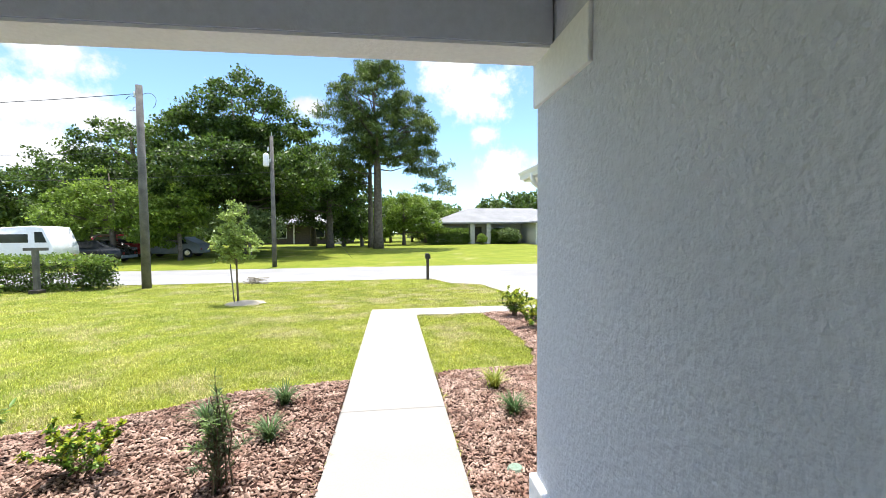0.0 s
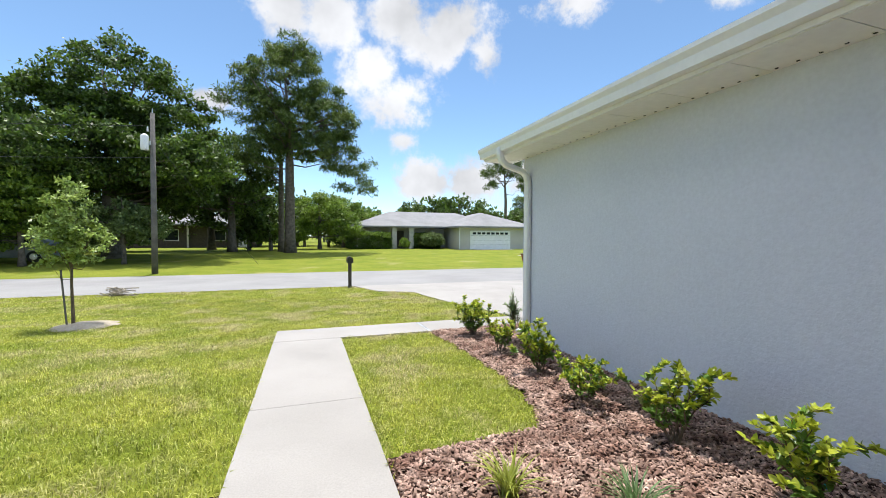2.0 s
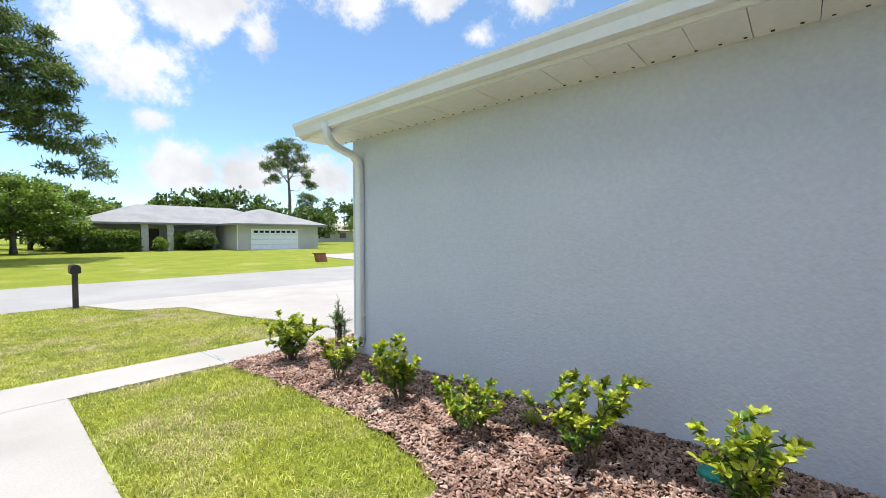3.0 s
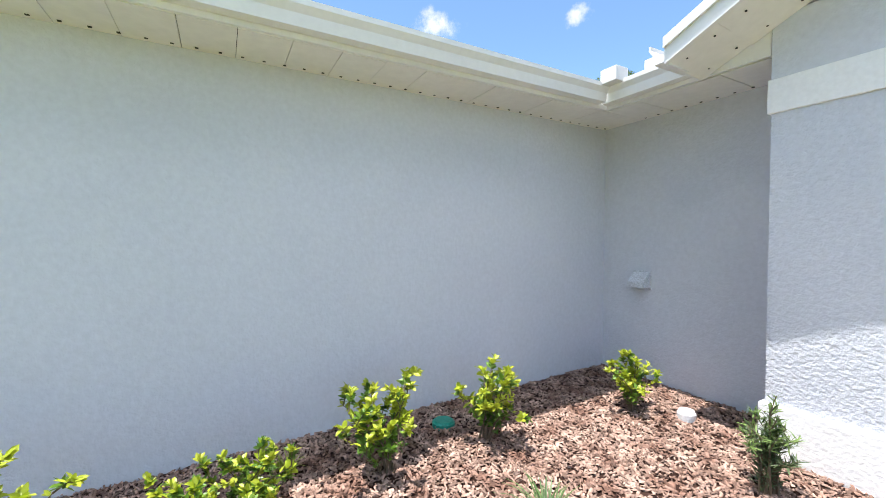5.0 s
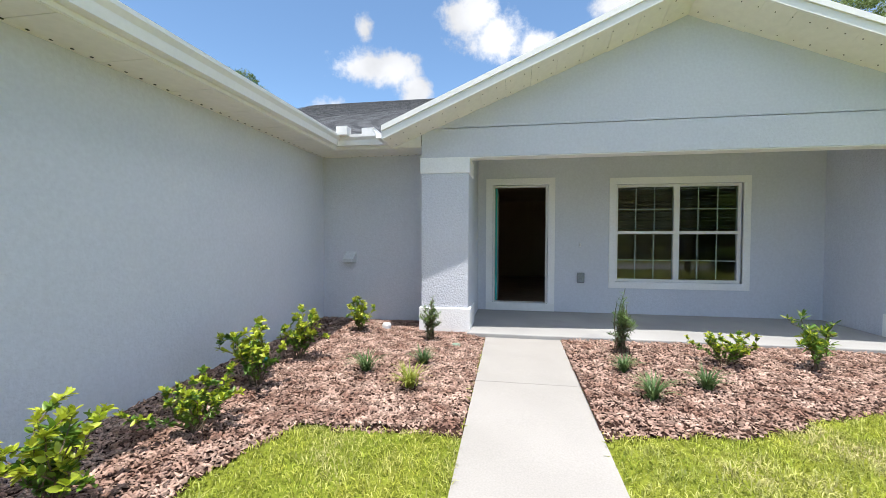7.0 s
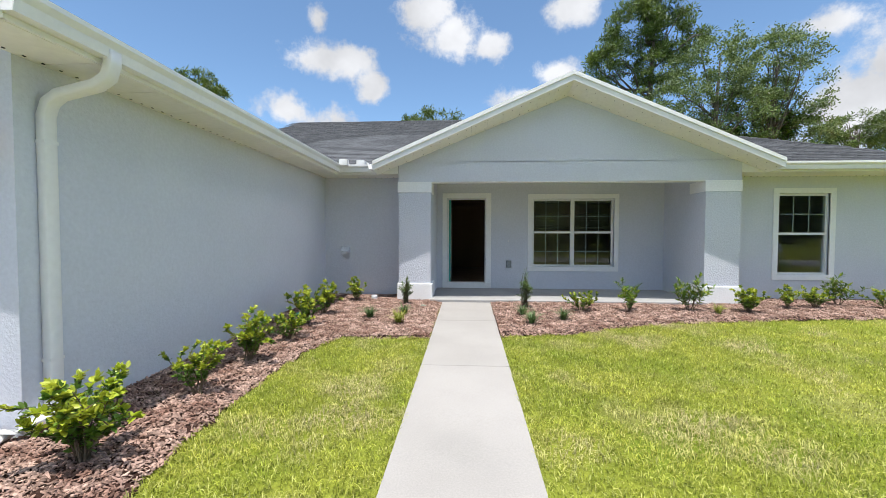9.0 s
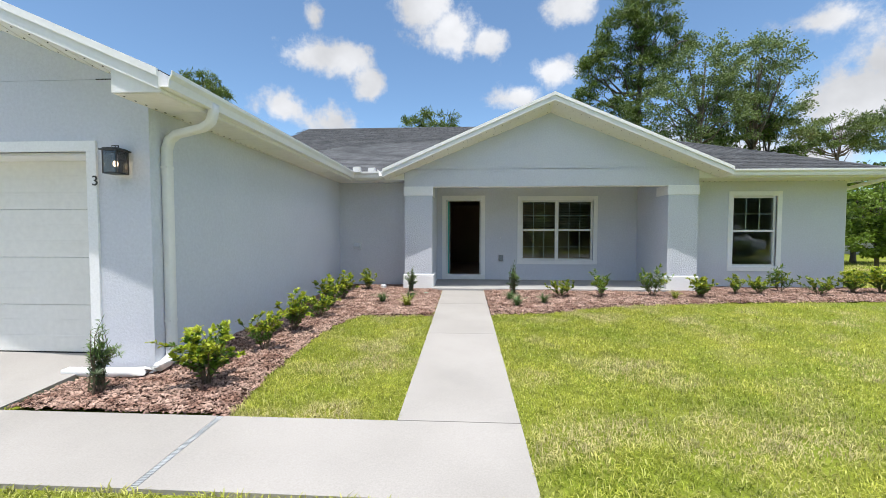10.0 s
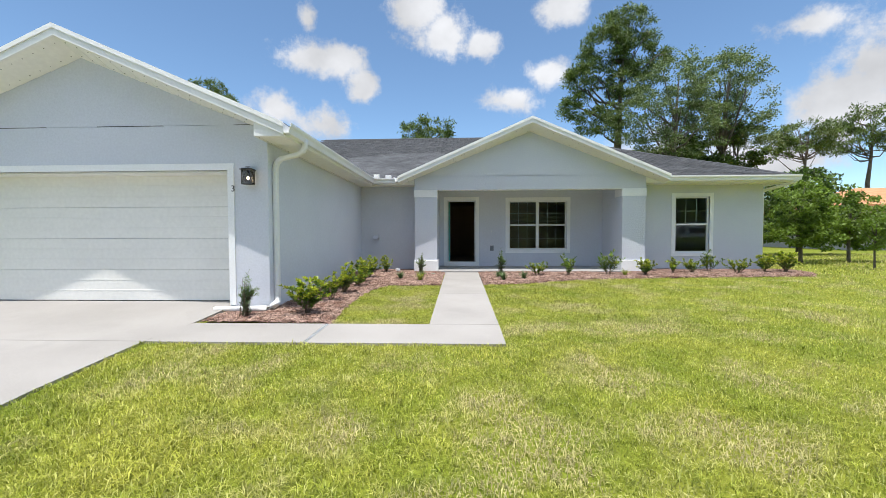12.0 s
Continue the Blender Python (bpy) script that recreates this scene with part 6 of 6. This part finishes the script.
def hip_roof(bm, x0, x1, y0, y1, z0, slope, thick=0.18):
    w = min(x1 - x0, y1 - y0) / 2
    zt = z0 + w * slope
    if x1 - x0 >= y1 - y0:
        a, b = (x0 + w, (y0 + y1) / 2, zt), (x1 - w, (y0 + y1) / 2, zt)
    else:
        a, b = ((x0 + x1) / 2, y0 + w, zt), ((x0 + x1) / 2, y1 - w, zt)
    lo = [bm.verts.new((x, y, z0 - thick)) for x, y in ((x0, y0), (x1, y0), (x1, y1), (x0, y1))]
    hi = [bm.verts.new((x, y, z0)) for x, y in ((x0, y0), (x1, y0), (x1, y1), (x0, y1))]
    va, vb = bm.verts.new(a), bm.verts.new(b)
    bm.faces.new(lo)
    for k in range(4):
        bm.faces.new((lo[k], lo[(k + 1) % 4], hi[(k + 1) % 4], hi[k]))
    if x1 - x0 >= y1 - y0:
        for f in ((hi[0], hi[1], vb, va), (hi[1], hi[2], vb), (hi[2], hi[3], va, vb), (hi[3], hi[0], va)):
            bm.faces.new(f)
    else:
        for f in ((hi[0], hi[1], va), (hi[1], hi[2], vb, va), (hi[2], hi[3], vb), (hi[3], hi[0], va, vb)):
            bm.faces.new(f)
    return bm


h1 = thing("house", "single-storey pale house with a wide grey hip roof", "house", at=(-12.8, -46, 0.0))
part("wall", boxed(-9.8, 7.6, -9.0, -1.6, -0.1, 2.5), FARWALL, h1)
part("garage_wing", boxed(-11.2, -2.6, -7.0, 4.0, -0.1, 2.45), FARWALL, h1)
part("roof", hip_roof(bmesh.new(), -10.6, 9.0, -10.2, 0.6, 2.62, 0.36), FARROOF, h1, "grey shingle hip roof")
part("wing_roof", hip_roof(bmesh.new(), -12.0, -2.0, -8.0, 4.7, 2.6, 0.36), FARROOF, h1, "grey shingle hip roof of the garage wing")
for x in (4.0, 2.0):
    part("porch_post", boxed(x - 0.28, x + 0.28, -0.3, 0.26, -0.1, 2.45, 0.03), FARSTONE, h1, "pale block porch post")
part("front_door", boxed(2.5, 3.5, -1.62, -1.55, 0.05, 2.1, 0.01), BROWNW, h1)
gdoor = part("garage_door", boxed(-8.8, -3.8, 3.99, 4.05, -0.05, 2.1, 0.01), CARWHITE, h1, "white garage door with a row of small panes")
for k in range(8):
    x = -8.5 + k * 0.57
    part("pane", boxed(x, x + 0.42, 4.045, 4.06, 1.68, 1.92), DARKGLASS, gdoor)
for k in range(3):
    part("groove", boxed(-8.75, -3.85, 4.047, 4.053, 0.5 + k * 0.52, 0.52 + k * 0.52), GREYPL, gdoor)
part("downspout", tube(bmesh.new(), [(-2.5, 4.1, 2.45), (-2.52, 4.06, 2.2), (-2.52, 4.06, 0.0)], 0.05, 6), CARWHITE, h1)
for a, b in ((-0.4, 1.2), (4.9, 6.6)):
    wn1 = part("window", boxed(a, b, -1.62, -1.56, 0.8, 2.0, 0.01), CARWHITE, h1)
    part("pane", boxed(a + 0.08, b - 0.08, -1.57, -1.545, 0.88, 1.92), DARKGLASS, wn1)
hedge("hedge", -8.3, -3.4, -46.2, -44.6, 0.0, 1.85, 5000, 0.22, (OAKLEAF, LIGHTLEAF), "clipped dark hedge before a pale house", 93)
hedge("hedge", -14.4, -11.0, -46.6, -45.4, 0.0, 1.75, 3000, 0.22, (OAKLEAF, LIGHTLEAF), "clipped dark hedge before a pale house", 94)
tree(-13.0, -44.6, 2.2, 0.06, [(0, 0, 1.1, 1.3, 1.0, 0.75)], 40, 50, 0.3, 0.24, PALELEAF, "silvery rounded shrub before a house", 95, category="shrub", name="shrub")
tree(-9.7, -44.4, 1.4, 0.05, [(0, 0, 0.75, 0.5, 0.5, 0.5)], 18, 40, 0.2, 0.2, LIGHTLEAF, "small palm-like shrub on the lawn", 96, category="shrub", name="shrub")
bm = bmesh.new()
strip(bm, [-21.65, -30, -42], -21.4, -16.8, 0.0, 0.1)
setting("driveway_across", bm, CONCRETE, "pale concrete driveway of the house opposite", "driveway")

h2 = thing("house", "low house half hidden under trees, their shade in its wall colour", "house", at=(12.5, -54, 0.0))
# wall coloured near-black brown to stand in for the shade of the trees
part("wall", boxed(-6.0, 7.0, -6.0, 0.8, -0.1, 2.6), BROWNW, h2)
part("roof", hip_roof(bmesh.new(), -6.8, 7.8, -7.0, 1.7, 2.75, 0.3), FARROOF, h2, "grey shingle roof")
for x in (-5.4, -3.4, -1.2, 1.0):
    part("porch_post", boxed(x - 0.09, x + 0.09, 1.2, 1.38, -0.1, 2.6, 0.01), FARSTONE, h2)
part("front_door", boxed(-5.0, -4.1, 0.79, 0.84, 0.0, 2.1, 0.01), CARWHITE, h2, "white front door")
for a in (-2.8, 2.0, 4.5):
    wn2 = part("window", boxed(a, a + 1.4, 0.79, 0.84, 0.8, 2.1, 0.01), CARWHITE, h2)
    part("pane", boxed(a + 0.07, a + 1.33, 0.83, 0.855, 0.87, 2.03), DARKGLASS, wn2)
h3 = thing("house", "far house with a beige roof beyond the bend", "house", at=(-48, -76, 0.2))
part("wall", boxed(-5.5, 5.0, -5, 0, -0.3, 2.2), FARWALL, h3)
part("roof", hip_roof(bmesh.new(), -6.3, 5.8, -6, 1.0, 2.3, 0.45), STICK, h3, "beige shingle roof")
for a in (-3.5, 0.5):
    part("window", boxed(a, a + 1.6, -0.01, 0.05, 0.7, 1.8, 0.01), DARKGLASS, h3)
bricks = thing("brick_post", "small leaning red brick post by the road", "brick post", at=(-14.4, -25.7, ground(-25.7)))
bm = boxed(-0.35, 0.35, -0.2, 0.2, -0.1, 0.5, 0.02)
for v in bm.verts:
    v.co.x += v.co.z * 0.3
part("shaft", bm, FADEDRED, bricks)
part("cap", boxed(-0.22, 0.56, -0.24, 0.24, 0.5, 0.56, 0.01), BROWNW, bricks)

h4 = thing("house", "neighbouring house with an orange roof behind shrubs", "house", at=(31, 17, 0.0))
part("wall", boxed(-5.5, 6, -2, 6, -0.2, 2.7), FARWALL, h4)
part("roof", hip_roof(bmesh.new(), -6.4, 7, -3, 7, 2.85, 0.3), TERRA, h4, "orange tiled roof")
part("window", boxed(-3, -1.4, -2.05, -1.99, 0.9, 2.0, 0.01), DARKGLASS, h4)
